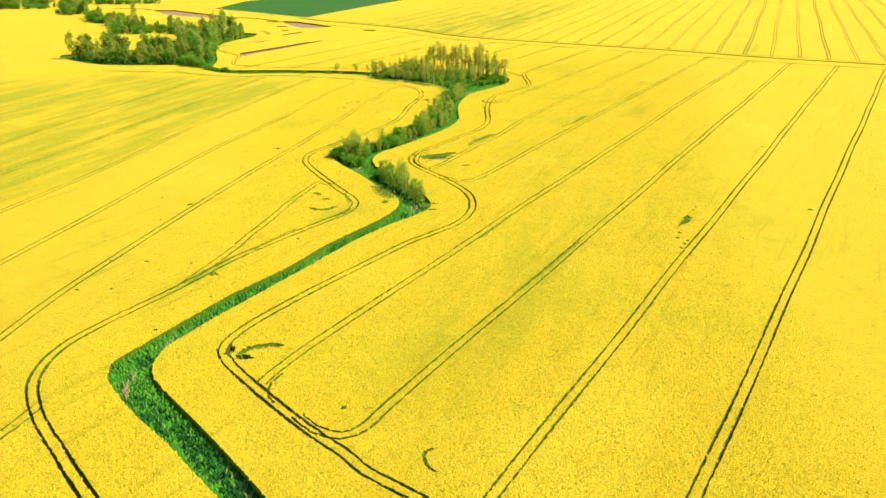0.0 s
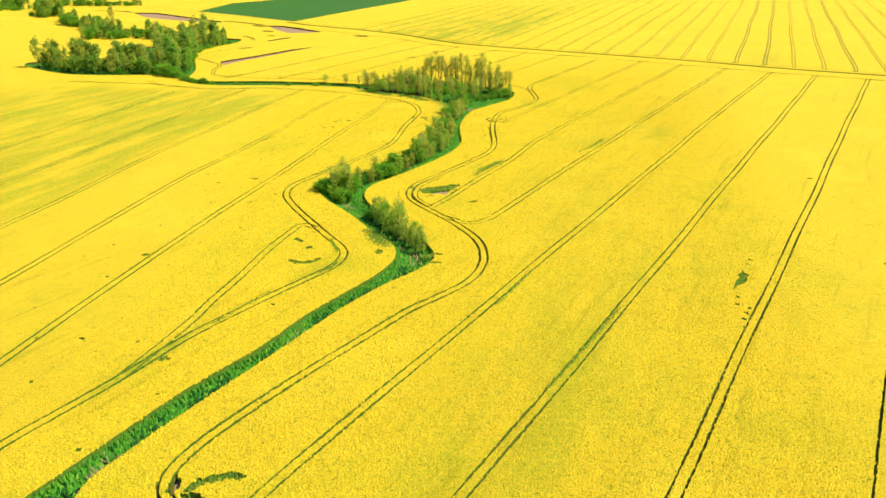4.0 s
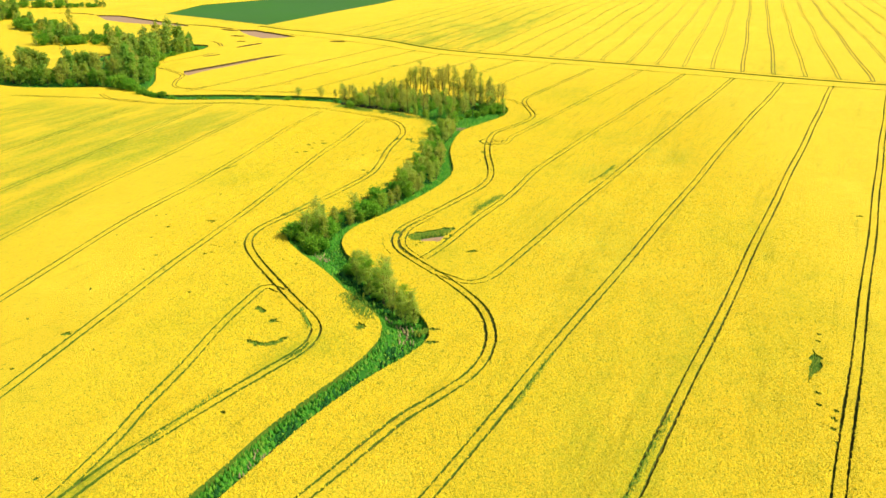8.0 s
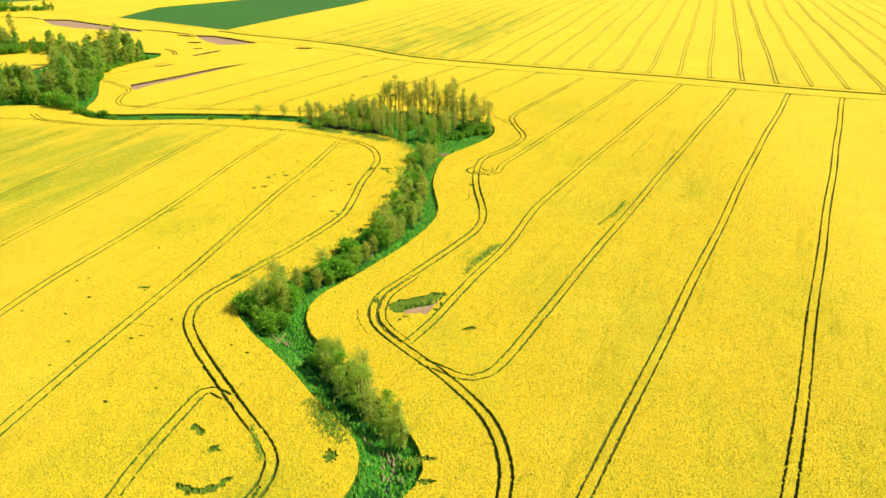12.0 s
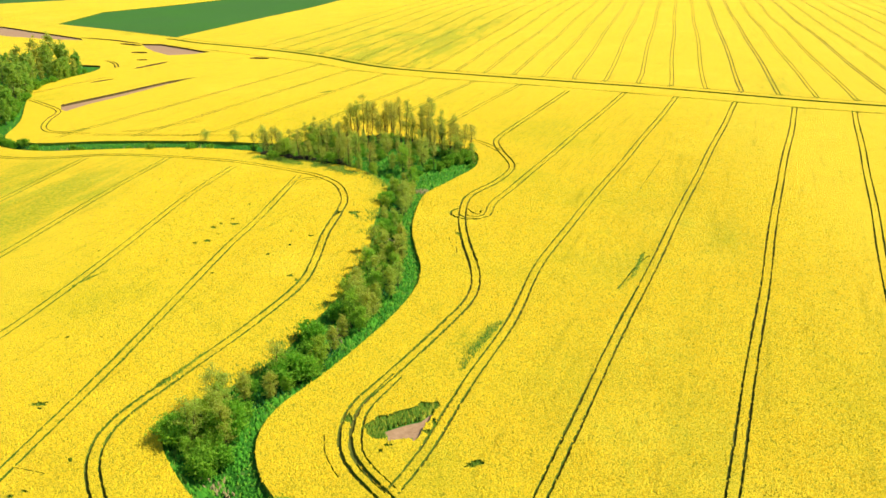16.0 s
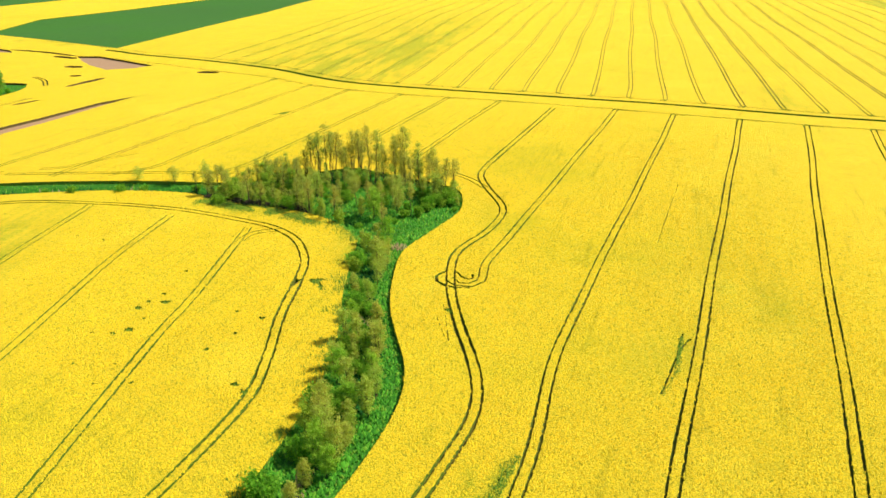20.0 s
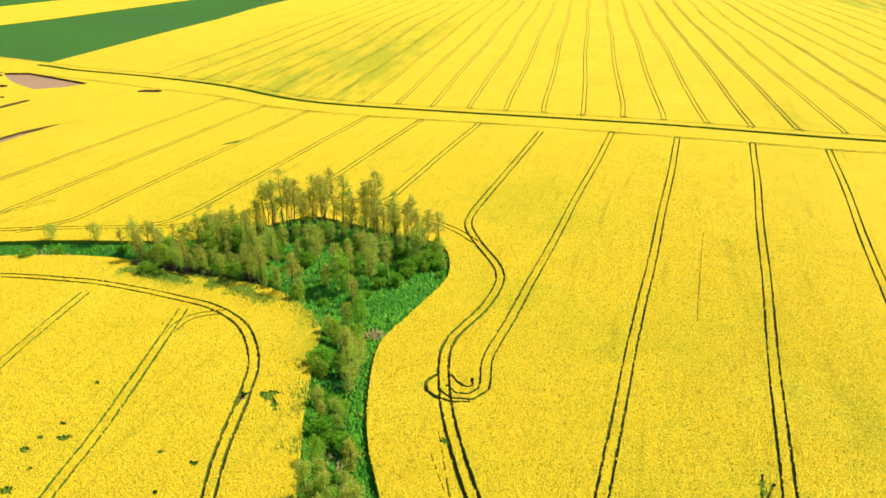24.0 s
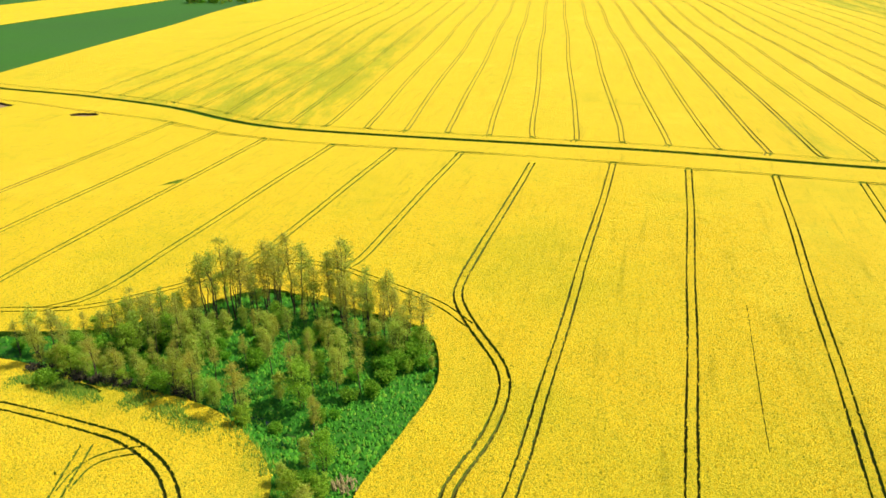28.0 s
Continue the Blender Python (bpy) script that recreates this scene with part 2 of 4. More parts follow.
DITCH = plan((-900, 1010), (-500, 740), (-330, 621), (-200, 529), (-147, 494), (-129, 479), (-91, 455), (-55, 427), (-33, 402.5), (-14, 386.5), (21, 369), (69, 347.5), (98, 334),
             (143.6, 309), (193, 288), (260, 258), (420, 190), (700, 70))
ditch_line = smooth(DITCH, 8)


def offset(line, d):
    t = np.gradient(line, axis=0)
    t /= np.linalg.norm(t, axis=1)[:, None] + 1e-9
    return line + np.stack([-t[:, 1], t[:, 0]], 1) * d


def ditch_y(x):
    return np.interp(x, ditch_line[:, 0], ditch_line[:, 1])


WHEAT = plan((-247, 577), (-147, 502), (-93, 690), (-35, 880), (-20, 960), (-90, 960), (-128, 866), (-206, 716), (-244, 652))
WHEAT_FAR = plan((-420, 690), (-320, 760), (-230, 900), (-150, 1040), (-400, 1100), (-650, 900))
GREEN_EAST = plan((352, 596), (372, 648), (384, 690), (396, 736), (420, 772), (600, 760), (620, 560), (430, 560))

# ---- wheel tracks: (centre line, gauge, rut width)
GAUGE = 1.9
LANES = []


def lane(pts, step=1.6, gauge=GAUGE, width=0.5):
    LANES.append((smooth(pts, step), gauge, width))


LANE_EAST = plan((52, -104), (34, -74), (20, -52.5), (8.2, -43.8), (1.6, -39.6), (-2.2, -36), (-5.5, -33.4), (-10.6, -29), (-19.6, -20.4), (-25.3, -14.1), (-27, -9.5), (-24.9, -1.6), (-17.8, 12.8),
                 (-10.7, 25.5), (-4.2, 37), (0, 42.5), (4.7, 49), (7.2, 55.5), (7.8, 63.4), (5.8, 72.6), (-.2, 83), (-7, 92), (-11.2, 98.5), (-12.3, 104),
                 (-11.4, 110.5), (-7.1, 118.4), (.5, 132.5), (5.9, 144.1), (7.4, 155), (6.4, 171), (6.2, 183), (7.3, 195), (9.6, 202.5), (15.8, 211.5),
                 (20.4, 221), (21.7, 229), (20, 242.5), (19.6, 252), (21.5, 259.5), (27, 272), (36, 291.5), (45, 311), (54.5, 332))
lane(LANE_EAST, width=0.64)
LANE_WEST = plan((52, -236), (40, -165), (20, -108), (-4, -72), (-30, -47), (-37.6, -39.5), (-45.4, -31.5), (-51.1, -23.1), (-52.7, -14.3), (-50.5, -5.5), (-43.6, 10.3), (-38, 25), (-30.9, 38.5), (-25, 48.5),
                 (-21.3, 55), (-20.3, 60.5), (-21.8, 65.5), (-28.2, 75), (-38.5, 91), (-42.6, 100), (-42.5, 108), (-37.5, 119.5), (-31, 133.5), (-24.8, 150),
                 (-23.4, 162), (-23, 176), (-21.2, 192.5), (-21.3, 201), (-24, 211), (-29, 218), (-35, 222.5), (-49.8, 231), (-60.8, 235.2), (-71, 238),
                 (-90, 241), (-115, 238), (-140, 246), (-180, 250))
lane(LANE_WEST, width=0.62)
lane(plan((19.6, 242.4), (16.2, 250.4), (11.1, 257.2), (4.5, 264.7), (-.5, 270), (-8, 274), (-18, 273.5), (-31.5, 266.3), (-44.9, 261), (-59.6, 262.5), (-80, 264), (-105, 265)))
lane(plan((-43, 12), (-39.9, 29.2), (-39.1, 37.9), (-37.5, 49.8), (-36.4, 62), (-34.7, 72), (-33.5, 77.6), (-32.4, 78.2), (-29.8, 76.4)))
lane(plan((-72, -220), (-68, -100), (-64.6, -20), (-64, 5), (-61.5, 30), (-59.5, 46.8), (-57.2, 64.6), (-54, 87.6), (-51.2, 104.6), (-48.4, 122), (-45.3, 145), (-41.8, 170.6), (-39, 186), (-34.8, 219)), 3, width=0.5)
lane(plan((-96, -220), (-90, -90), (-86, -5), (-83, 24.6), (-80, 50), (-76, 90), (-73, 115), (-67.3, 143), (-63, 172), (-59, 203), (-53.6, 228)), 3, width=0.45)
lane(plan((-122, -220), (-114, -70), (-108, 20), (-103, 49), (-96.6, 86), (-92, 130), (-86, 165), (-80, 205), (-74, 237)), 3, width=0.4)
lane(plan((-148, -220), (-137, -60), (-129, 40), (-122, 80), (-114, 130), (-106, 180), (-97, 238)), 3, width=0.4)
lane(plan((-174, -220), (-160, -40), (-150, 60), (-143, 110), (-134, 170), (-124, 230)), 3, width=0.4)
lane(plan((-46.8, -29.6), (-47.4, -34.6), (-48.4, -45), (-51, -120), (-54, -220)), 3, width=0.5)
# tramlines of the near field run parallel; each has its own foot
ALONG = np.array((0.421, 0.907))
ACROSS = np.array((0.907, -0.421))


def on_line(s, y):
    r = (y - (ACROSS * s)[1]) / ALONG[1]
    return tuple(ACROSS * s + ALONG * r)


ENDS = []
FEET = [(-215, 262, []), (-194, 262, []), (-174.5, 268, [(-78, 262)]), (-151.5, 270, [(-52, 261.5), (-47, 263.5)]), (-132, 284, [(-19, 275)]), (-111.8, 274, [(-2, 271), (.5, 270)]),
        (-69.3, 207, [(6.2, 188.4), (7.4, 185.9), (9.8, 185.1), (11.9, 186.8), (12.9, 190.6), (14.3, 196)]), (-49, 168, [(-5.9, 92.5), (-2, 100.5), (4.2, 116.5), (11.9, 134.4), (17.6, 152), (20.5, 160)]),
        (-28.6, 96, [(-3.4, 86.8), (-.3, 84.6), (2, 82.8), (4, 82.2), (6.2, 83.2), (8.4, 86.2), (10.8, 91)]), (-8.6, -9, [(-17.6, -20.6), (-17.3, -19), (-16.2, -15.8)]), (12, -26, [(-10.4, -28.2), (-7.2, -31.2), (-3.3, -32.4), (-.6, -30.2)]),
        (33, -60, [(18, -53), (17, -49.5)]), (53.6, -85, [(30, -84), (29, -79)]), (74, -115, []), (94.5, -150, []), (115, -225, []), (135.5, -225, []), (156, -225, []), (176.5, -225, []), (197, -225, [])]
HEAD = plan((-140, 468), (-110, 447), (-82.7, 426), (-56, 407), (-37, 388), (-22, 376), (3.3, 362), (43, 344.5), (78.4, 327), (116.8, 307), (135, 297), (180, 278), (240, 250), (330, 212))
head_line = smooth(HEAD, 4)
for s, y0, foot in FEET:
    top = None
    for y in range(int(max(y0, 150)), 520):
        x = on_line(s, y=y)[0]
        if y * U > np.interp(x * U, head_line[:, 0], head_line[:, 1]):
            top = y - 0.5
            break
    ys = np.linspace(y0, top, max(3, int((top - y0) / 12)))
    wob = [0.12 * math.sin(y / 9.0 + s) + 0.1 * math.sin(y / 23.0 + 2 * s) for y in ys]
    drift = {-8.6: 1.2, -28.6: 0.9, -69.3: 0.4}.get(s, 0.0)
    pts = foot + [tuple(np.array(on_line(s, y=y)) + ACROSS * (w + drift * min(max((y - 200) / 80, 0), 1))) for y, w in zip(ys, wob)]
    ENDS.append(pts[-1])
    i = int(np.argmin(np.abs(head_line[:, 0] - (pts[-1][0] + 7) * U)))
    lane([tuple(np.array(pts[-1]) * U - ALONG * 5), tuple(np.array(pts[-1]) * U - ALONG * 1.5), tuple(head_line[i] - (3.5, -1.2)), tuple(head_line[i])], 1.0, width=0.4)
    lane(plan(*pts), 2.0 if s > -120 and s < 80 else 5.0, width=0.5 if s > -120 else 0.55)
LANES.append((head_line, 1.5, 0.42))


def streak(pts, width=0.3):
    LANES.append((smooth(plan(*pts), 1.2), 0.0, width))


lane(plan((-6.2, 92.8), (-10, 98.6), (-11, 104), (-10.2, 110), (-6, 118.4)), width=0.4)
# single worn drill rows, skid marks and the turning loop beside the brook
for pts in (((6.0, 191.6), (4.3, 190.2), (3.9, 187.6), (5.4, 185.2)), ((8.0, 191.4), (8.6, 189), (10.2, 187.6), (10.8, 190)), ((4.6, 186.4), (7, 184.3), (9.6, 184))):
    streak(pts, 0.75)
streak(((-15.4, -17.6), (-16.2, -20.6), (-15.9, -23.4), (-14.3, -25.6)), 0.5)
# drill rows
for pts in (((67.9, 240.9), (60.3, 224.7), (53.7, 210.5), (50, 202.4)), ((4.5, 178.1), (4.4, 171), (4.3, 164.7)), ((3.0, 173), (3.8, 166)), ((-15, 104), (-14.4, 99.8), (-12.4, 95.3)),
            ((-51.5, 98.2), (-47.3, 97))):
    streak(pts, 0.2)
streak(((42.2, 162.2), (40.1, 159.9), (36.8, 154.6), (32.4, 147)), 0.55)
streak(((41.6, 164), (39.6, 160.2), (38.2, 157)), 0.35)
lane(plan((-35.5, 209.9), (-34, 214.4), (-31.1, 216.3), (-27.8, 216.6)), width=0.4)
lane(plan((-148.9, 320), (-139.8, 311), (-130.6, 300), (-128.4, 287), (-125.9, 277.4), (-122.9, 271.9), (-119.2, 269), (-114, 269.2), (-110.7, 274)), width=0.55)
lane(plan((-119.2, 269), (-112.4, 266.8), (-106.5, 267)), width=0.5)
lane(plan((-146.8, 254.9), (-139.9, 246.6), (-135, 243.2), (-126.2, 240.3)), width=0.5)
lane(plan((-97.9, 269.3), (-92.9, 270), (-88.8, 273), (-76, 284)), width=0.4)
lane(plan((-156.2, 415.8), (-149, 407.3), (-143.6, 394.9)), width=0.9)
lane(plan((-155.2, 331.5), (-148.6, 347.3), (-139.2, 369.6)), width=0.4)
# tramlines of the field beyond the ditch
FAR_ALONG, FAR_ACROSS = np.array((0.287, 0.958)), np.array((0.958, -0.287))
for k in range(-14, 24):
    s = -30.4 + 13.35 * k
    p0 = None
    for y in range(200, 900):
        p = FAR_ACROSS * s + FAR_ALONG * ((y + 0.287 * s) / 0.958)
        if p[1] * U > ditch_y(p[0] * U) + 8:
            p0 = p
            break
    ENDS.append(tuple(p0 + FAR_ALONG * 1.2))
    wob = 0.35 * math.sin(k * 1.7)
    run = [p0 + np.array((1.6 if k % 2 else -1.6, -0.8)), p0 + FAR_ALONG * 2.0]
    run += [p0 + FAR_ALONG * d + FAR_ACROSS * (0.4 * math.sin(d / 31 + k) + wob) for d in range(20, 620, 30)]
    lane(plan(*[tuple(q) for q in run]), 8, gauge=1.8, width=0.5 + 0.3 * (k in (4, 5, 8)))
LANES.append((offset(smooth(DITCH[3:], 8), 8.0), 1.4, 0.3))

# ---- bare and weedy gaps in the crop
rng = np.random.default_rng(7)


def blob(cx, cy, rx, ry, turn=0.0, n=22, rag=0.4):
    a = np.linspace(0, 2 * math.pi, n, endpoint=False)
    r = 1 + rag * rng.uniform(-1, 1, n)
    x, y = rx * r * np.cos(a), ry * r * np.sin(a)
    c, s = math.cos(radians(turn)), math.sin(radians(turn))
    return [(cx * U + (c * p - s * q) * U, cy * U + (s * p + c * q) * U) for p, q in zip(x, y)]


def band(pts, width, rag=0.5):
    line = smooth(plan(*pts), 0.6 if width < 2 else 2.0)
    w = width * U / 2 * (1 - np.linspace(-1, 1, len(line)) ** 4 * 0.8)
    nrm = offset(line, 1.0) - line
    a = line + nrm * (w * (1 + rag * rng.uniform(-1, 1, len(line))))[:, None]
    b = line - nrm * (w * (1 + rag * rng.uniform(-1, 1, len(line))))[:, None]
    return [tuple(p) for p in np.vstack([a, b[::-1]])]


SOIL = [plan((-7.6, 105.3), (-6.1, 106.2), (-4.2, 107.1), (-2.7, 107.6), (-1.4, 109.3), (-.8, 109.1), (-1.5, 106.8), (-2.1, 105.9), (-2.4, 104.6), (-3.0, 103.0), (-3.6, 102.2), (-4.1, 102.9), (-5.4, 102.8), (-6.8, 102.4), (-7.3, 103.8)),
        plan((-130.9, 302.9), (-134.3, 311.2), (-122.4, 332.6), (-109.9, 357.3), (-100.1, 368.1), (-107.3, 352), (-117.4, 326.8), (-125, 311.5), (-127.9, 299.9)),
        plan((-158.8, 476.4), (-147, 474.6), (-128.6, 457.7), (-112.9, 442.9), (-118.9, 435.8), (-131, 432.4), (-143, 446.8), (-151, 460.1)),
        plan((-298.4, 568.7), (-278.1, 566.3), (-238.1, 530.5), (-202.1, 501.3), (-197.4, 492.8), (-218.6, 498.2), (-250.2, 512.4), (-272, 529.2)),
        band([(-203.5, 504), (-181.6, 493), (-158.8, 476.4)], 3.0, .2), band([(-342.6, 583.5), (-315.6, 581.2), (-298.4, 568.7)], 3.5, .2),
        band([(-170.8, 478.3), (-156.4, 468.6)], 4, .2), band([(-153.5, 444.4), (-144.5, 440.7)], 5, .2), band([(-142, 418.1), (-136.5, 416.5)], 4, .2),
        band([(-134.1, 391.2), (-130.1, 399.5), (-124.9, 410.7)], 3.6, .2), band([(-140.9, 355.6), (-134.2, 364.8)], 2, .2),
        band([(-88, 422), (-78, 419)], 5, .16), blob(-25.6, -11.6, .7, 1.8, 10), blob(-22.8, -13.4, 1.4, 1.1), blob(-21.9, 189, .65, 1.9, -20), band([(-40, 115.8), (-39.4, 117.2), (-38.6, 118.4)], 1.1, .3)]
WEEDS = [plan((57.6, 60.4), (57.5, 58.8), (58.2, 57.6), (57.4, 56.6), (57.2, 55), (55.8, 53.2), (54.8, 52.6), (53, 49.6), (54.4, 53), (54.9, 54.6), (55.9, 56), (56, 57.6), (57, 58.8)), band([(-30.6, 58), (-28.6, 56.6), (-26.5, 56.8), (-24.3, 59.2)], 1.3),
         band([(-32.2, 70), (-30.4, 67.2)], 1.2), blob(-28.1, 64.6, .8, .8), band([(-24, -12.6), (-22.6, -10.6), (-20.5, -9.4), (-17.6, -9.2)], 1.5),
         plan((-9.6, 104), (-10.1, 105.9), (-9.4, 106.6), (-8.3, 108.1), (-7.2, 108.2), (-6.2, 108.9), (-3.6, 110), (-2.7, 111.3), (-1.2, 111), (-.4, 111.4), (0, 110.3), (-.9, 108.9), (-3, 107), (-4.5, 106.5), (-6.5, 105.4), (-7, 104), (-7.2, 102.7), (-8.9, 103)),
         blob(-1.8, 104.2, .3, .6), blob(-1, 106.6, .3, .7), blob(-6.8, 101.6, .5, .3), blob(-7.6, 100.4, .3, .4), blob(-3.6, 103, .35, .3), blob(-2.2, 104.4, .3, .3),
         plan((-41.5, 333), (-38.4, 335.6), (-38.6, 332.2), (-43.6, 330.4)), band([(-19.6, 189.6), (-17.6, 188), (-16.8, 185)], 1.1),
         blob(-17.8, 189.6, 1.4, .8), band([(9.2, -33.9), (8.0, -35), (8.0, -36.6), (8.9, -38.1), (10, -38.8)], .55), blob(-4.4, -26, .35, .6), blob(86.5, 65.5, .6, .5), blob(91, 124.5, .7, .5), blob(-54.5, 112, 1, .6),
         blob(3.8, 97.5, 1.2, .6, 20, rag=.5), blob(5, 175.5, .6, .6), blob(-43.5, 182.5, 1.1, .7), blob(-46.8, 172.5, .9, .7),
         blob(-2.5, 63.2, 2.0, .5, 10), blob(-1.6, 58.8, 1.1, .5), blob(-13.5, 63.5, .9, 1.4), band([(-66, 150), (-62, 158)], .6), blob(-60, 58, .7, .7),
         # the band from (-49, 237.4) is weeds, partly standing for tree shade
         blob(-39.2, 17.5, 1.0, .7), band([(-49, 237.4), (-44, 236.2), (-40, 233.8), (-36, 231.8)], 2.4), band([(-38.4, 118.6), (-37.9, 120.4), (-36.8, 122.4)], .7), blob(-12.2, 107.5, .5, 1.0),  band([(-23.4, 51.4), (-21.3, 55), (-20.6, 58)], .6)]

for x, y, r in ((6.3, 127, .3), (7.6, 130.4, .25), (-47.6, 180.6, .5), (-49.1, 171.5, .45), (-44.6, 186, .4),
                (-42.9, 195.9, .35), (-46.5, 183, .35), (-45.6, 176.5, .3), (-27, 154.4, .5), (-25.4, 152.4, .5), (-26, 175, .5), (-33, 165, .4), (-29.5, 170, .3), (53.6, 47.4, .4), (52.7, 44.4, .35), (53.4, 41, .45), (52.4, 38.6, .35), (54.4, 43, .3), (59.4, 63, .3), (60.4, 65.4, .3), (51.6, 35.6, .3)):
    WEEDS.append(blob(x, y, r, r * 1.3, 20))
for x, y in ENDS:
    WEEDS.append(blob(x, y, .9, .7, -20))
for _ in range(46):
    x, y = rng.uniform(-72, -26), rng.uniform(-10, 225)
    WEEDS.append(blob(x, y, rng.uniform(.15, .35), rng.uniform(.2, .5), rng.uniform(0, 90)))

# ---------------------------------------------------------------- fields: one sheet of crop, cut by the tracks
verts2, faces2, face_kind, clear = [], [], [], []


def add_face(poly, kind):
    i = len(verts2)
    verts2.extend(poly)
    faces2.append(list(range(i, i + len(poly))))
    face_kind.append(kind)


K_RUT, K_BROOK, K_DITCH, K_WHEAT, K_SOIL, K_WEED = range(6)
for line, gauge, width in LANES:
    for side in (-1, 1)[:1 if gauge == 0 else 2]:
        mid = offset(line, side * gauge / 2)
        ragged = line[:, 1].min() < 300 and abs(line[:, 0]).min() < 95
        if ragged:
            run = np.r_[0, np.cumsum(np.hypot(*np.diff(mid, axis=0).T))]
            at = np.linspace(0, run[-1], max(4, int(run[-1] / 0.8)))
            mid = np.stack([np.interp(at, run, mid[:, 0]), np.interp(at, run, mid[:, 1])], 1)
        nrm = offset(mid, 1.0) - mid
        rag = rng.uniform(-1, 1, (2, len(mid)))
        drift = 1 + 0.18 * np.sin(np.arange(len(mid)) / 9.0 + line[0, 0]) if ragged else 1.0
        w = 0.46 * width * (drift + (0.20 if ragged else 0.18) * rag[0])
        mid = mid + nrm * (0.06 * rag[1] * ragged)[:, None]
        a, b = mid + nrm * w[:, None], mid - nrm * w[:, None]
        for i in range(0, len(mid) - 1, 12):
            j = min(i + 12, len(mid) - 1)
            add_face([tuple(p) for p in np.vstack([a[i:j + 1], b[i:j + 1][::-1]])], K_RUT)
            clear.append(np.vstack([a[i:j + 1] + nrm[i:j + 1] * 0.02, b[i:j + 1][::-1] - nrm[i:j + 1][::-1] * 0.02]))
add_face(corridor, K_BROOK)
ditch_cut = ditch_line[ditch_line[:, 0] > -151 * U]
da, db = offset(ditch_cut, 1.7), offset(ditch_cut, -1.7)
for i in range(0, len(ditch_cut) - 1, 12):
    j = min(i + 12, len(ditch_cut) - 1)
    add_face([tuple(p) for p in np.vstack([da[i:j + 1], db[i:j + 1][::-1]])], K_DITCH)
for poly in (WHEAT, WHEAT_FAR):
    add_face(poly, K_WHEAT)
for poly in SOIL:
    add_face(poly, K_SOIL)
for poly in WEEDS:
    add_face(poly, K_WEED)
gx, gy = np.meshgrid(np.arange(-1000, 1001, 12.5), np.arange(-300, 1401, 12.5))
grid_pts = np.stack([gx.ravel(), gy.ravel()], 1) + rng.uniform(-2, 2, (gx.size, 2))
verts2.extend(map(tuple, grid_pts))
edges2 = [(f[i], f[(i + 1) % len(f)]) for f in faces2 for i in range(len(f))]
cdt_v, _, cdt_f, _, _, _ = delaunay_2d_cdt([Vector(p) for p in verts2], edges2, [], 0, 1e-4, False)
cv = np.array([(p[0], p[1]) for p in cdt_v])
tri = np.array([f for f in cdt_f if len(f) == 3], int)


def inside(p, poly):
    poly = np.asarray(poly)
    c = np.zeros(len(p), bool)
    x0, y0 = poly[-1]
    for x1, y1 in poly:
        hit = (y0 > p[:, 1]) != (y1 > p[:, 1])
        if y1 != y0:
            c ^= hit & (p[:, 0] < (x1 - x0) * (p[:, 1] - y0) / (y1 - y0) + x0)
        x0, y0 = x1, y1
    return c


# what each triangle belongs to, by its centre
RANK = {K_RUT: 20, K_BROOK: 30, K_DITCH: 25, K_WHEAT: 5, K_SOIL: 17, K_WEED: 16}
cen = cv[tri].mean(1)
order = np.argsort(cen[:, 1])
cen_y = cen[order, 1]
label = np.full(len(tri), -1)
for f, kind in zip(faces2, face_kind):
    q = np.array([verts2[i] for i in f])
    lo, hi = q.min(0), q.max(0)
    k = order[np.searchsorted(cen_y, lo[1]):np.searchsorted(cen_y, hi[1])]
    k = k[(cen[k, 0] > lo[0]) & (cen[k, 0] < hi[0])]
    if len(k):
        k = k[inside(cen[k], q)]
        label[k] = np.maximum(label[k], RANK[kind])


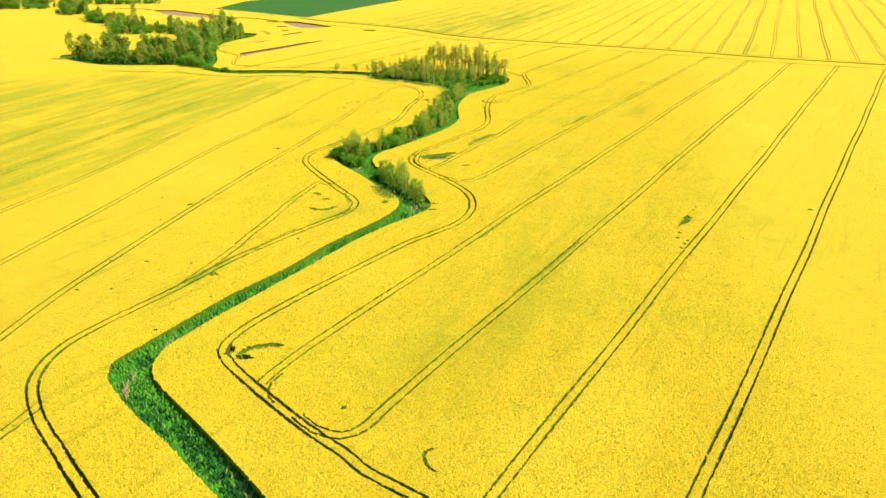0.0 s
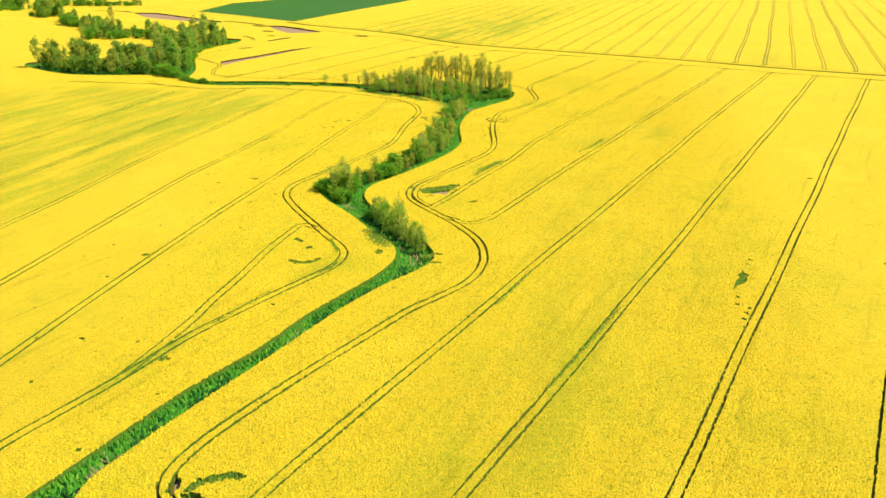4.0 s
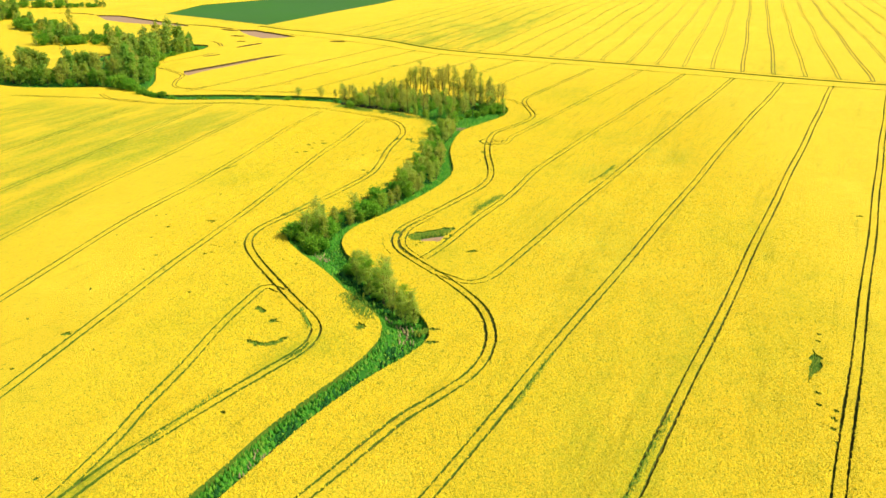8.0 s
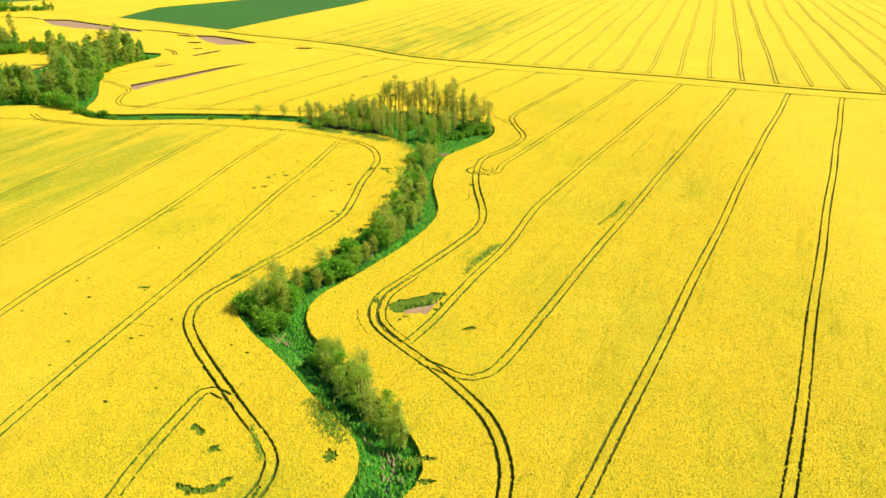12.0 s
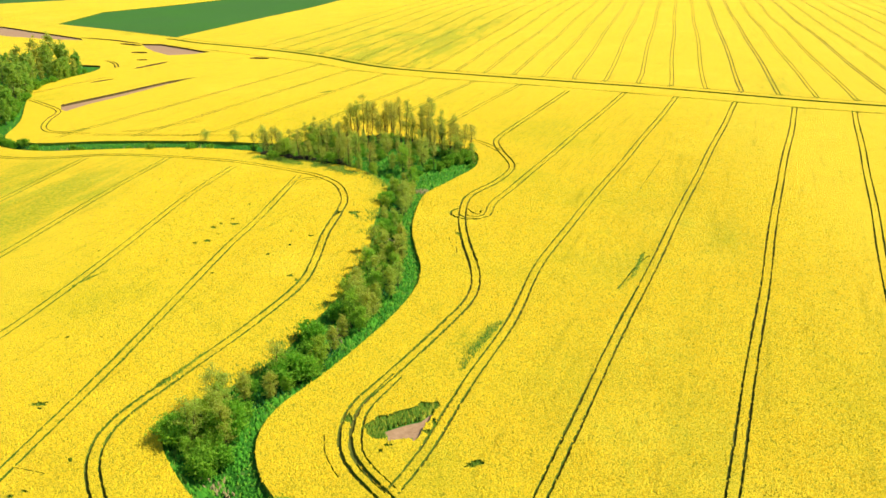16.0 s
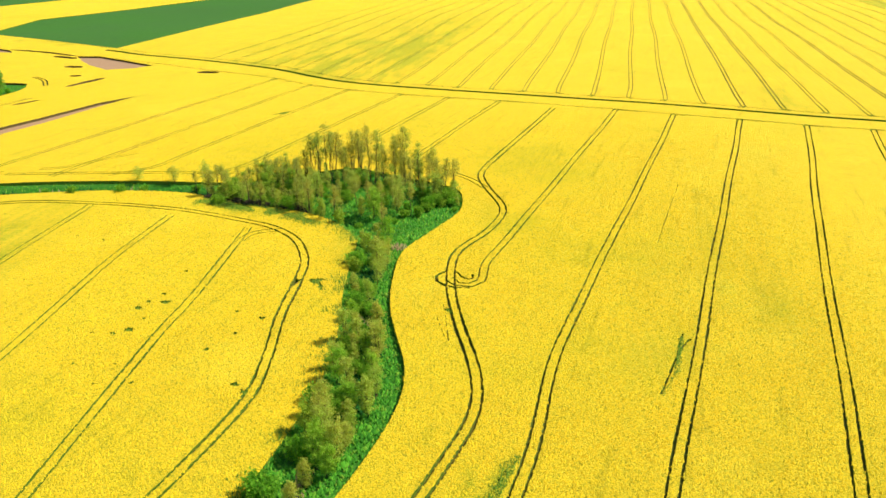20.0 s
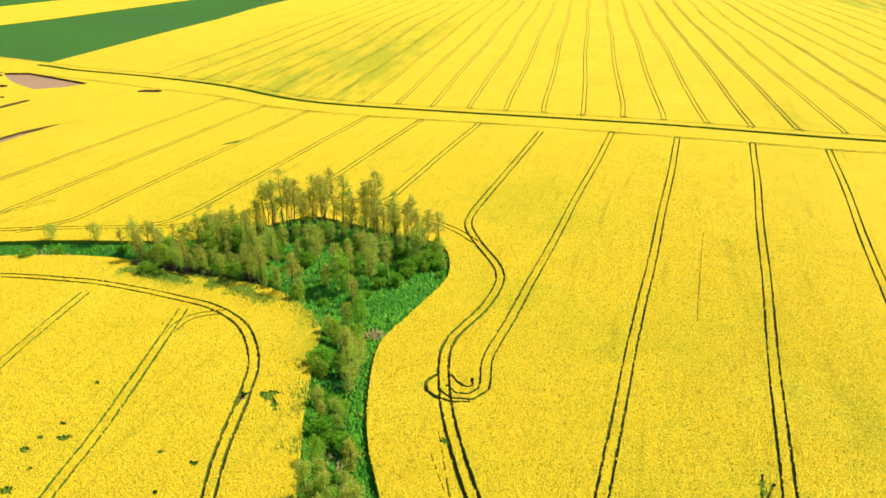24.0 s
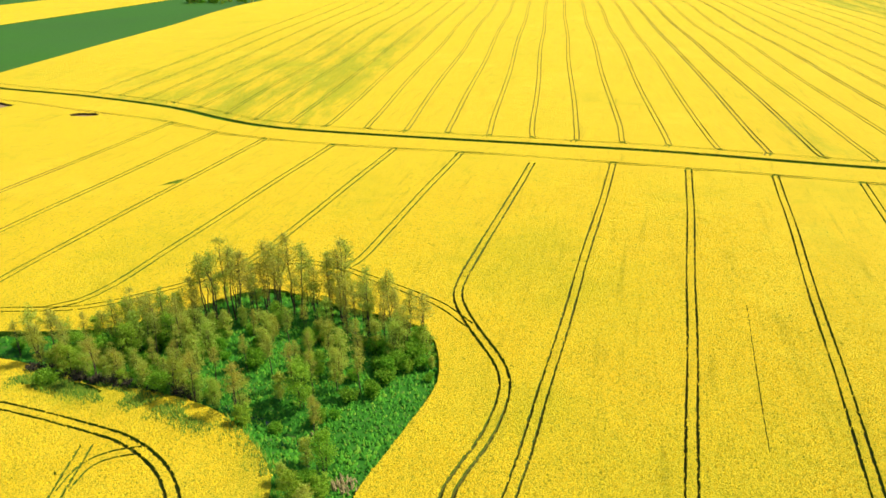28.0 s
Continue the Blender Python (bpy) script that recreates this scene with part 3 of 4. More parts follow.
def thin_crop(x, y):
    """How sparse the crop stands, with some tree shade put in beside the grove, 0 to 1."""
    def spot(cx, cy, rx, ry, turn, k):
        c, s = math.cos(radians(turn)), math.sin(radians(turn))
        dx, dy = x - cx * U, y - cy * U
        u, v = (c * dx + s * dy) / (rx * U), (-s * dx + c * dy) / (ry * U)
        return k * np.exp(-(u * u + v * v) ** 1.5)
    west = np.interp(y / U, [40, 86, 130, 165, 205, 236], [-104, -97, -92, -86, -80, -75])
    v = 0.78 / (1 + np.exp((x / U - west) / 2.5)) * np.clip((y / U - 35) / 25, 0, 1) / (1 + np.exp((y / U - 240 - 0.12 * (x / U + 80)) / 4))
    v += spot(20, 20, 11, 34, -25, 0.2) + spot(37, 157, 5, 9, -25, 0.4) + spot(33, 50, 16, 40, -25, 0.22) + spot(61, 44, 3.5, 14, -25, 0.35)
    far = x / U * 0.958 - y / U * 0.287
    v += 1.05 / (1 + np.exp(np.clip((far + 112) / 0.8, -60, 60))) * np.clip((far + 262) / 130, 0.18, 1) * np.clip(1.25 - (y / U - 430) / 230, 0, 1) * (y > ditch_y(x))
    verge = y / U - ditch_y(x) / U
    v += 0.75 * (verge > 0) * np.exp(-((verge - 4.2) / 2.2) ** 2) * np.clip((60 - x / U) / 90, 0.25, 1)
    v += spot(-30, 440, 22, 40, -16, 0.35) + spot(142, 345, 9, 28, -16, 0.6) + spot(-60, 30, 14, 60, -8, 0.2)
    # spot (-33, 228.5): thin crop, with the grove's shadow put into the tint
    v += spot(-1, 97, 3, 5, 0, 0.4) + spot(6.2, 128, 1.0, 7, -27, 0.9) + spot(3.2, 120, 0.8, 3, -22, 0.5) + spot(-19, 57, 2, 4, 0, 0.4) + spot(-40.5, 18, 1.8, 13, -20, 1.0) + spot(-22.5, 54, 1.6, 7, -25, 0.9) + spot(-14, 206, 3, 8, 0, 0.45) + spot(-33, 228.5, 15, 3.6, -29, 1.0) + spot(-13.5, 207, 3, 9, 0, 0.7)
    v += spot(98, 260, 10, 40, -25, 0.25) + spot(66, 212, 7, 30, -25, 0.12) + spot(48, 188, 12, 22, -25, 0.15) + spot(14, -4, 14, 26, -25, 0.3) + spot(28, 92, 12, 34, -25, 0.18) + spot(60, 172, 5, 14, -25, 0.4) + spot(33, 160, 8, 10, -25, 0.25) + spot(22, 118, 8, 16, -25, 0.2) + spot(16, 226, 4, 12, 0, 0.45)
    for cx, cy, rx, ry in ((-101, 205, 5, 12), (-138, 221, 6, 16), (-83, 197, 3, 16), (-115, 149, 3, 12), (-94, 158, 3, 12), (-104, 175, 4, 14), (-181, 246, 8, 12), (-128, 190, 5, 20), (-160, 235, 5, 14)):
        v += spot(cx, cy, rx, ry, -8, 0.5)
    v += 0.9 * inside(np.column_stack([np.ravel(x), np.ravel(y)]), GREEN_EAST)
    v += 0.1 * plant_stand(x, y)
    return np.clip(v, 0, 1)


def plant_stand(x, y):
    """Share of the crop near the flight line that stands as single plants, 0 to 1."""
    wide = 66 + np.clip(y - 40, 0, 400) * 0.13
    return np.clip((wide * 1.2 - np.abs(x - 8)) / (0.4 * wide), 0, 1) * np.clip((430 - y) / 180, 0, 1) * np.clip((y + 90) / 20, 0, 1)


def sheet(name, keep, z, mats, wall=True):
    """Triangles that keep, lifted to z, with stem walls down to the soil along every cut edge."""
    t = tri[keep]
    used, inv = np.unique(t, return_inverse=True)
    t = inv.reshape(-1, 3)
    p = cv[used]
    ar = (p[t[:, 1], 0] - p[t[:, 0], 0]) * (p[t[:, 2], 1] - p[t[:, 0], 1]) - (p[t[:, 1], 1] - p[t[:, 0], 1]) * (p[t[:, 2], 0] - p[t[:, 0], 0])
    t[ar < 0] = t[ar < 0][:, ::-1]
    zz = relief(p[:, 0], p[:, 1])
    if name == "track_regrowth":
        zz = zz - 0.08 + 0.12 * np.sin(p[:, 0] / 9 + p[:, 1] / 14) + rng.uniform(-0.06, 0.06, len(p)) + 0.42 * (p[:, 1] > ditch_y(p[:, 0]))
    n = len(p)
    e = np.vstack([t[:, [0, 1]], t[:, [1, 2]], t[:, [2, 0]]])
    key = np.sort(e, 1)
    code = key[:, 0].astype(np.int64) * n + key[:, 1]
    _, first, count = np.unique(code, return_index=True, return_counts=True)
    rim = e[first[count == 1]] if wall else np.zeros((0, 2), int)
    vv = np.vstack([np.column_stack([p, zz + z]), np.column_stack([p, zz - 0.3])])
    quads = np.column_stack([rim[:, 1], rim[:, 0], rim[:, 0] + n, rim[:, 1] + n])
    me = bpy.data.meshes.new(name)
    me.from_pydata(vv.tolist(), [], t.tolist() + quads.tolist())
    for m in mats:
        me.materials.append(m)
    foot = p[rim].mean(1) / U if len(rim) else np.zeros((0, 2))
    # cut walls of the far west take the dark brown material
    brown_wall = (foot[:, 0] < -72) & (foot[:, 1] > 285) & (len(mats) > 2)
    me.polygons.foreach_set("material_index", np.r_[np.zeros(len(t), int), np.where(brown_wall, 2, 1)].astype(np.int32))
    at = me.attributes.new("thin", "FLOAT", "POINT")
    at.data.foreach_set("value", thin_crop(vv[:, 0], vv[:, 1]).astype(np.float32))
    at = me.attributes.new("stand", "FLOAT", "POINT")
    at.data.foreach_set("value", (0.9 * plant_stand(vv[:, 0], vv[:, 1])).astype(np.float32))
    return new(name, me)


north = cen[:, 1] > ditch_y(cen[:, 0])
is_crop = (label == -1)
tagged(sheet("rapeseed_field", is_crop & ~north, CROP_H, (M_CROP, M_STEM, M_STEM_BROWN)), "blooming yellow rapeseed field cut by green wheel tracks", "rapeseed field", kind="stuff")
tagged(sheet("rapeseed_field", is_crop & north, CROP_H, (M_CROP, M_STEM)), "distant yellow rapeseed field with parallel tramlines beyond the ditch", "rapeseed field", kind="stuff")
tagged(sheet("wheat_field", label == 5, 0.5, (M_WHEAT, M_STEM)), "dark green young wheat field beyond the ditch", "wheat field", kind="stuff")
tagged(sheet("track_regrowth", (label == 20) & ~north, 0.6, (M_TRACK, M_STEM), wall=False), "green regrowth lining the wheel tracks", "grass", kind="stuff")
tagged(sheet("track_regrowth", (label == 20) & north, 0.5, (M_TRACK_FAR, M_STEM), wall=False), "olive regrowth in the tramlines of the far field", "grass", kind="stuff")
tagged(sheet("bare_soil", label == 17, 0.05, (M_SOIL, M_SOIL), wall=False), "bare pinkish soil patches among the rapeseed", "soil", kind="stuff")


# ---------------------------------------------------------------- ground to the horizon, with the brook and the ditch cut in
def near_line(p, line, r):
    """Distance of the points p to the polyline's samples, r at most."""
    d = np.full(len(p), r, float)
    for q in line:
        d = np.minimum(d, np.hypot(p[:, 0] - q[0], p[:, 1] - q[1]))
    return d


brook_line = smooth(BROOK, 2.5)
xs = np.r_[-4500, -3000, -2000, -1400, np.arange(-1000, -300, 25), np.arange(-300, -60, 5), np.arange(-60, 40, 1.6), np.arange(40, 400, 6), np.arange(400, 1001, 25), 1400, 2000, 3000, 4500]
ys = np.r_[-4500, -3000, -1500, -700, np.arange(-300, -80, 20), np.arange(-80, 340, 2.0), np.arange(340, 640, 4), np.arange(640, 1400, 20), 1600, 2200, 3200, 4500]
mx, my = np.meshgrid(xs, ys)
gp = np.stack([mx.ravel(), my.ravel()], 1)
gz = relief(gp[:, 0], gp[:, 1])
gz -= 1.3 * np.exp(-(near_line(gp, brook_line, 30) / 2.6) ** 2)
gz -= 0.9 * np.exp(-(near_line(gp, smooth(DITCH, 4), 30) / 2.0) ** 2)
gme = bpy.data.meshes.new("ground")
nx, ny = len(xs), len(ys)
ii, jj = np.meshgrid(np.arange(nx - 1), np.arange(ny - 1))
a0 = (jj * nx + ii).ravel()
gme.from_pydata(np.column_stack([gp, gz]).tolist(), [], np.column_stack([a0, a0 + 1, a0 + nx + 1, a0 + nx]).tolist())
gme.materials.append(M_GROUND)
tagged(new("ground", gme), "green and brown farmland soil reaching the horizon", "ground", kind="structure")


def ribbon(name, line, width, z, mat):
    a, b = offset(line, width / 2), offset(line, -width / 2)
    v = [(*p, z + relief(*p)) for p in a] + [(*p, z + relief(*p)) for p in b]
    n = len(line)
    me = bpy.data.meshes.new(name)
    me.from_pydata(v, [], [(n + i, n + i + 1, i + 1, i) for i in range(n - 1)])
    me.materials.append(mat)
    return new(name, me)


tagged(ribbon("water", brook_line, 0.9, -1.08, m_water), "narrow dark brook between overgrown grass banks", "water", kind="structure")


# ---------------------------------------------------------------- scattered plants
def tufts(name, p, z0, size, height, mat, sides=3, lean=0.3):
    """One mesh of many small ragged cones."""
    n = len(p)
    a0 = rng.uniform(0, 2 * math.pi, n)
    v = np.empty((n, sides + 1, 3), np.float32)
    for k in range(sides):
        a = a0 + 2 * math.pi * k / sides
        r = size * rng.uniform(0.7, 1.2, n)
        v[:, k] = np.stack([p[:, 0] + r * np.cos(a), p[:, 1] + r * np.sin(a), z0 + 0 * r], 1)
    v[:, sides] = np.stack([p[:, 0] + size * lean * rng.normal(size=n), p[:, 1] + size * lean * rng.normal(size=n), z0 + height], 1)
    base = (np.arange(n) * (sides + 1))[:, None]
    f = np.concatenate([np.column_stack([base + k, base + (k + 1) % sides, base + sides]) for k in range(sides)])
    me = bpy.data.meshes.new(name)
    me.vertices.add(n * (sides + 1))
    me.vertices.foreach_set("co", v.ravel())
    me.loops.add(f.size)
    me.loops.foreach_set("vertex_index", f.ravel().astype(np.int32))
    me.polygons.add(len(f))
    me.polygons.foreach_set("loop_start", np.arange(0, f.size, 3, dtype=np.int32))
    me.update(calc_edges=True)
    me.materials.append(mat)
    at = me.attributes.new("thin", "FLOAT", "POINT")
    at.data.foreach_set("value", np.repeat(thin_crop(p[:, 0], p[:, 1]), sides + 1).astype(np.float32))
    return new(name, me)


def raster(polys, x0, y0, x1, y1, cell):
    """Coarse yes/no map of the cut-outs."""
    w, h = int((x1 - x0) / cell), int((y1 - y0) / cell)
    m = np.zeros((h, w), bool)
    for q in polys:
        q = np.asarray(q)
        (a, b), (c, d) = ((q.min(0) - (x0, y0)) / cell).astype(int), ((q.max(0) - (x0, y0)) / cell).astype(int) + 1
        a, b, c, d = max(a, 0), max(b, 0), min(c, w), min(d, h)
        if c > a and d > b:
            p = np.stack(np.meshgrid(x0 + (np.arange(a, c) + .5) * cell, y0 + (np.arange(b, d) + .5) * cell), -1).reshape(-1, 2)
            m[b:d, a:c] |= inside(p, q).reshape(d - b, c - a)
    return m


X0, Y0, X1, Y1, CELL = -125, -78, 140, 425, 0.25
cut = raster(clear + [[verts2[i] for i in f] for f, k in zip(faces2, face_kind) if k in (K_BROOK, K_SOIL, K_WEED)], X0, Y0, X1, Y1, CELL)
cand = np.column_stack([rng.uniform(X0, X1, 860000), rng.uniform(Y0, Y1, 860000)])
ix = ((cand[:, 0] - X0) / CELL).astype(int).clip(0, cut.shape[1] - 1)
iy = ((cand[:, 1] - Y0) / CELL).astype(int).clip(0, cut.shape[0] - 1)
ok = ~cut[iy, ix]
ok &= rng.uniform(0, 1, len(cand)) < plant_stand(cand[:, 0], cand[:, 1])
ok &= rng.uniform(0, 1, len(cand)) > 0.8 * thin_crop(cand[:, 0], cand[:, 1])
heads = cand[ok]
hh = 0.27 + 0.25 * rng.uniform(0, 1, len(heads))
tagged(tufts("rapeseed_plants", heads, CROP_H - 0.12, 0.21, hh, M_PLANT), "dense yellow rapeseed flower heads rising above the crop", "rapeseed", kind="stuff")

# grass of the banks, the weedy gaps and the ditch
gc = np.column_stack([rng.uniform(-60, 40, 175000), rng.uniform(-100, 335, 175000)])
gc = gc[inside(gc, corridor)]
gc = gc[rng.uniform(0, 1, len(gc)) < np.where(gc[:, 1] > 255, 0.7, 1)]
ga = np.column_stack([rng.uniform(-290, -60, 30000), rng.uniform(300, 500, 30000)])
ga = ga[inside(ga, corridor)]
weeds = []
for poly in WEEDS:
    q = np.asarray(poly)
    n = int(np.prod(np.ptp(q, axis=0)) * 26) + 8
    c = rng.uniform(q.min(0), q.max(0), (n, 2))
    weeds.append(c[inside(c, poly)] + rng.normal(0, 0.35, (int(inside(c, poly).sum()), 2)))
edge_w = smooth(STREAM_W, 1.0)
edge_w = edge_w[(edge_w[:, 1] > 105 * U) & (edge_w[:, 1] < 222 * U)]
k = rng.integers(0, len(edge_w), 2800)
out_w = rng.exponential(1.2, 2800)
fringe = edge_w[k] + (offset(edge_w, 1.0) - edge_w)[k] * np.minimum(out_w, 4)[:, None] + rng.normal(0, .4, (2800, 2))
fringe = fringe[np.sin(fringe[:, 1] / 6.0) + np.sin(fringe[:, 1] / 2.3) > -0.2]
# weeds on the grove's south-west skirt, partly standing for its shadow on the crop
skirt = smooth(plan((-48, 237), (-43, 235), (-37, 231.6), (-31, 228.8), (-25, 224.8), (-20, 219.8)), 0.5)
k = (rng.uniform(0, 1, 4600) ** 1.2 * (len(skirt) - 1)).astype(int)
skirt = skirt[k] + rng.normal(0, 1, (4600, 2)) * (1.6, 1.5)
k = np.sin(skirt[:, 0] / 1.7 + np.sin(skirt[:, 1] / 2.1) * 2) > -0.5
t_edge = rng.beta(2, 2, 260)
beside = np.stack([3.2 + 7 * t_edge, 120.5 + 14 * t_edge], 1) * U - np.abs(rng.normal(0, 0.8, (260, 1))) * (0.9, -0.42) + rng.normal(0, .25, (260, 2))
# weeds west of the bend, partly standing for the shadow of its trees
k2 = rng.beta(2, 2, 900)[:, None]
bend = (np.array((-18.2, 76)) * (1 - k2) + np.array((-12, 66)) * k2) * U + rng.normal(0, 1.0, (900, 2))
fringe = np.vstack([fringe, skirt[k], beside, bend])
weeds = np.vstack(weeds)
weeds = weeds[~inside(weeds - (0.1, 0.5), SOIL[0])]
k = rng.integers(0, len(ditch_line) - 1, 26000)
k = k[(ditch_line[k, 0] > -151 * U) & (ditch_line[k, 0] < 420)]
dg = ditch_line[k] + (ditch_line[k + 1] - ditch_line[k]) * rng.uniform(0, 1, len(k))[:, None] + rng.normal(0, 0.7, (len(k), 2))


def soil_z(p):
    return relief(p[:, 0], p[:, 1]) - 1.3 * np.exp(-(near_line(p, brook_line, 30) / 2.6) ** 2)


side = smooth(STREAM_W, 1.0)
side = side[(side[:, 1] > -90) & (side[:, 1] < 300)]
k = rng.integers(0, len(side), 7000)
lush = side[k] - (offset(side, 1.0) - side)[k] * rng.uniform(-0.15, 0.9, 7000)[:, None] + rng.normal(0, .15, (7000, 2))
gall = np.vstack([gc, ga])
clumpy = np.sin(gall[:, 0] / 2.3 + 2 * np.sin(gall[:, 1] / 4.1)) + np.sin(gall[:, 1] / 1.9 - gall[:, 0] / 3.7)
big = gall[rng.uniform(0, 1, len(gall)) < np.where(clumpy > 0.7, 0.22, 0.025)]
tagged(tufts("bank_grass", gall, soil_z(gall) - 0.05, 0.30, 0.35 + 0.5 * rng.uniform(0, 1, len(gall)), M_GRASS, lean=0.6), "lush bright green grass on the brook banks", "grass", kind="stuff")
tagged(tufts("verge_grass", lush, soil_z(lush) + 0.1, 0.24, 0.7 + 0.5 * rng.uniform(0, 1, len(lush)), M_GRASS, lean=0.6), "tall bright green grass fringing the rapeseed edge", "grass", kind="stuff")
tagged(tufts("tall_herbs", big, soil_z(big) - 0.05, 0.35 + 0.35 * rng.uniform(0, 1, len(big)), 0.5 + 0.8 * rng.uniform(0, 1, len(big)) ** 2, M_GRASS, sides=6), "rounded green herb clumps on the brook banks", "herbs", kind="stuff")
tagged(tufts("weeds", np.vstack([weeds, fringe]), np.r_[0 * weeds[:, 0], 0.5 + 0 * fringe[:, 0]], 0.25, 0.8 + 0.6 * rng.uniform(0, 1, len(weeds) + len(fringe)), M_WEED, lean=0.6), "green weeds in the rapeseed, some standing for tree shade on the crop", "weeds", kind="stuff")
tagged(tufts("ditch_grass", dg, relief(dg[:, 0], dg[:, 1]) - 0.5, 0.5, 0.7 + 0.7 * rng.uniform(0, 1, len(dg)), M_GRASS), "green grass along the field ditch", "grass", kind="stuff")
# sedge and dead reed stand along the brook in drifts
kb = rng.integers(0, len(brook_line) - 1, 9000)
sb = brook_line[kb] + rng.normal(0, 1.1, (9000, 2))
drift = np.sin(sb[:, 1] / 7.3) + np.sin(sb[:, 1] / 3.1 + sb[:, 0] / 4.0)
bank = np.stack([np.interp(t_bank := rng.uniform(0, 1, 130), [0, .4, 1], [-38.6, -38.2, -36.6]), np.interp(t_bank, [0, .4, 1], [-17.6, -21.4, -24.2])], 1) * U + rng.normal(0, .3, (130, 2))
sedge, reed = np.vstack([sb[drift > 0.1], sb[(drift <= 0.1) & (sb[:, 1] < -24 * U)] + (1.2, 0.4)]), np.vstack([sb[drift < -1.25], np.array((-2.6, 206)) * U + rng.normal(0, 1.0, (160, 2)), bank])
reed = reed[rng.uniform(0, 1, len(reed)) < 0.4]
tagged(tufts("sedge", sedge, soil_z(sedge), 0.45, 0.7 + 0.5 * rng.uniform(0, 1, len(sedge)), M_SEDGE, lean=0.7), "dark green sedge along the brook", "sedge", kind="stuff")
tagged(tufts("dead_reeds", reed, soil_z(reed), 0.3, 0.8 + 0.6 * rng.uniform(0, 1, len(reed)), M_REED, lean=0.9), "pale dead reeds standing in the brook", "reeds", kind="stuff")
# crop plants lean out over the banks and the ruts grow over with grass here and there
rut_grass = []
for line, gauge, width in LANES:
    near = line[(line[:, 1] < 420) & (np.abs(line[:, 0]) < 110)]
    if len(near) > 3:
        n = int(len(near) * 2.2)
        k = rng.integers(0, len(near), n)
        side = rng.choice([-0.5, 0.5], n) * gauge
        nrm = offset(near, 1.0) - near
        q = near[k] + nrm[k] * side[:, None] + rng.normal(0, 0.12, (n, 2)) + (np.gradient(near, axis=0)[k]) * rng.uniform(-.5, .5, (n, 1))
        rut_grass.append(q[np.sin(q[:, 1] / 11.0 + q[:, 0] / 5.0) > -0.1])
rut_green = []
for (ax, ay), (bx, by), n in (((18.6, 13.2), (32.1, 40.9), 520), ((10.8, 40.5), (17.3, 56.4), 280), ((2.9, 119.2), (10.4, 134.6), 420), ((36.2, 151.9), (41, 162.9), 260),
                              ((-35.8, 29.2), (-29.8, 43.5), 200), ((-39.1, 116.6), (-35.6, 125.6), 200), ((-24.6, 69.5), (-21.6, 62), 200), ((32.3, 146.4), (36.2, 151.9), 60)):
    k = rng.uniform(0, 1, n)[:, None]
    rut_green.append((np.array((ax, ay)) * (1 - k) + np.array((bx, by)) * k) * U + rng.normal(0, 0.26, (n, 2)))
rut_grass = np.vstack(rut_grass + rut_green)
tagged(tufts("track_grass", rut_grass, relief(rut_grass[:, 0], rut_grass[:, 1]) + 0.9 * (np.arange(len(rut_grass)) >= len(rut_grass) - sum(map(len, rut_green))), 0.22, 0.3 + 0.4 * rng.uniform(0, 1, len(rut_grass)), M_WEED, lean=0.6), "grass growing in the wheel tracks", "grass", kind="stuff")


# ---------------------------------------------------------------- trees
def link(name, bm_or_mesh, mat, parent=None, label=""):
    if isinstance(bm_or_mesh, bmesh.types.BMesh):
        me = bpy.data.meshes.new(name)
        bm_or_mesh.to_mesh(me)
        bm_or_mesh.free()
    else:
        me = bm_or_mesh
    me.materials.append(mat)
    ob = new(name, me)
    if parent:
        ob.parent = parent
    if label:
        tagged(ob, label)
    return ob


def tube(bm, pts, radii, n=5):
    rings = []
    for i, (p, r) in enumerate(zip(pts, radii)):
        d = (pts[min(i + 1, len(pts) - 1)] - pts[max(i - 1, 0)]).normalized()
        u = d.orthogonal().normalized()
        w = d.cross(u)
        rings.append([bm.verts.new(p + (u * math.cos(2 * math.pi * k / n) + w * math.sin(2 * math.pi * k / n)) * r) for k in range(n)])
    for a, b in zip(rings, rings[1:]):
        for k in range(n):
            bm.faces.new((a[k], a[(k + 1) % n], b[(k + 1) % n], b[k]))
    bm.faces.new(rings[-1])


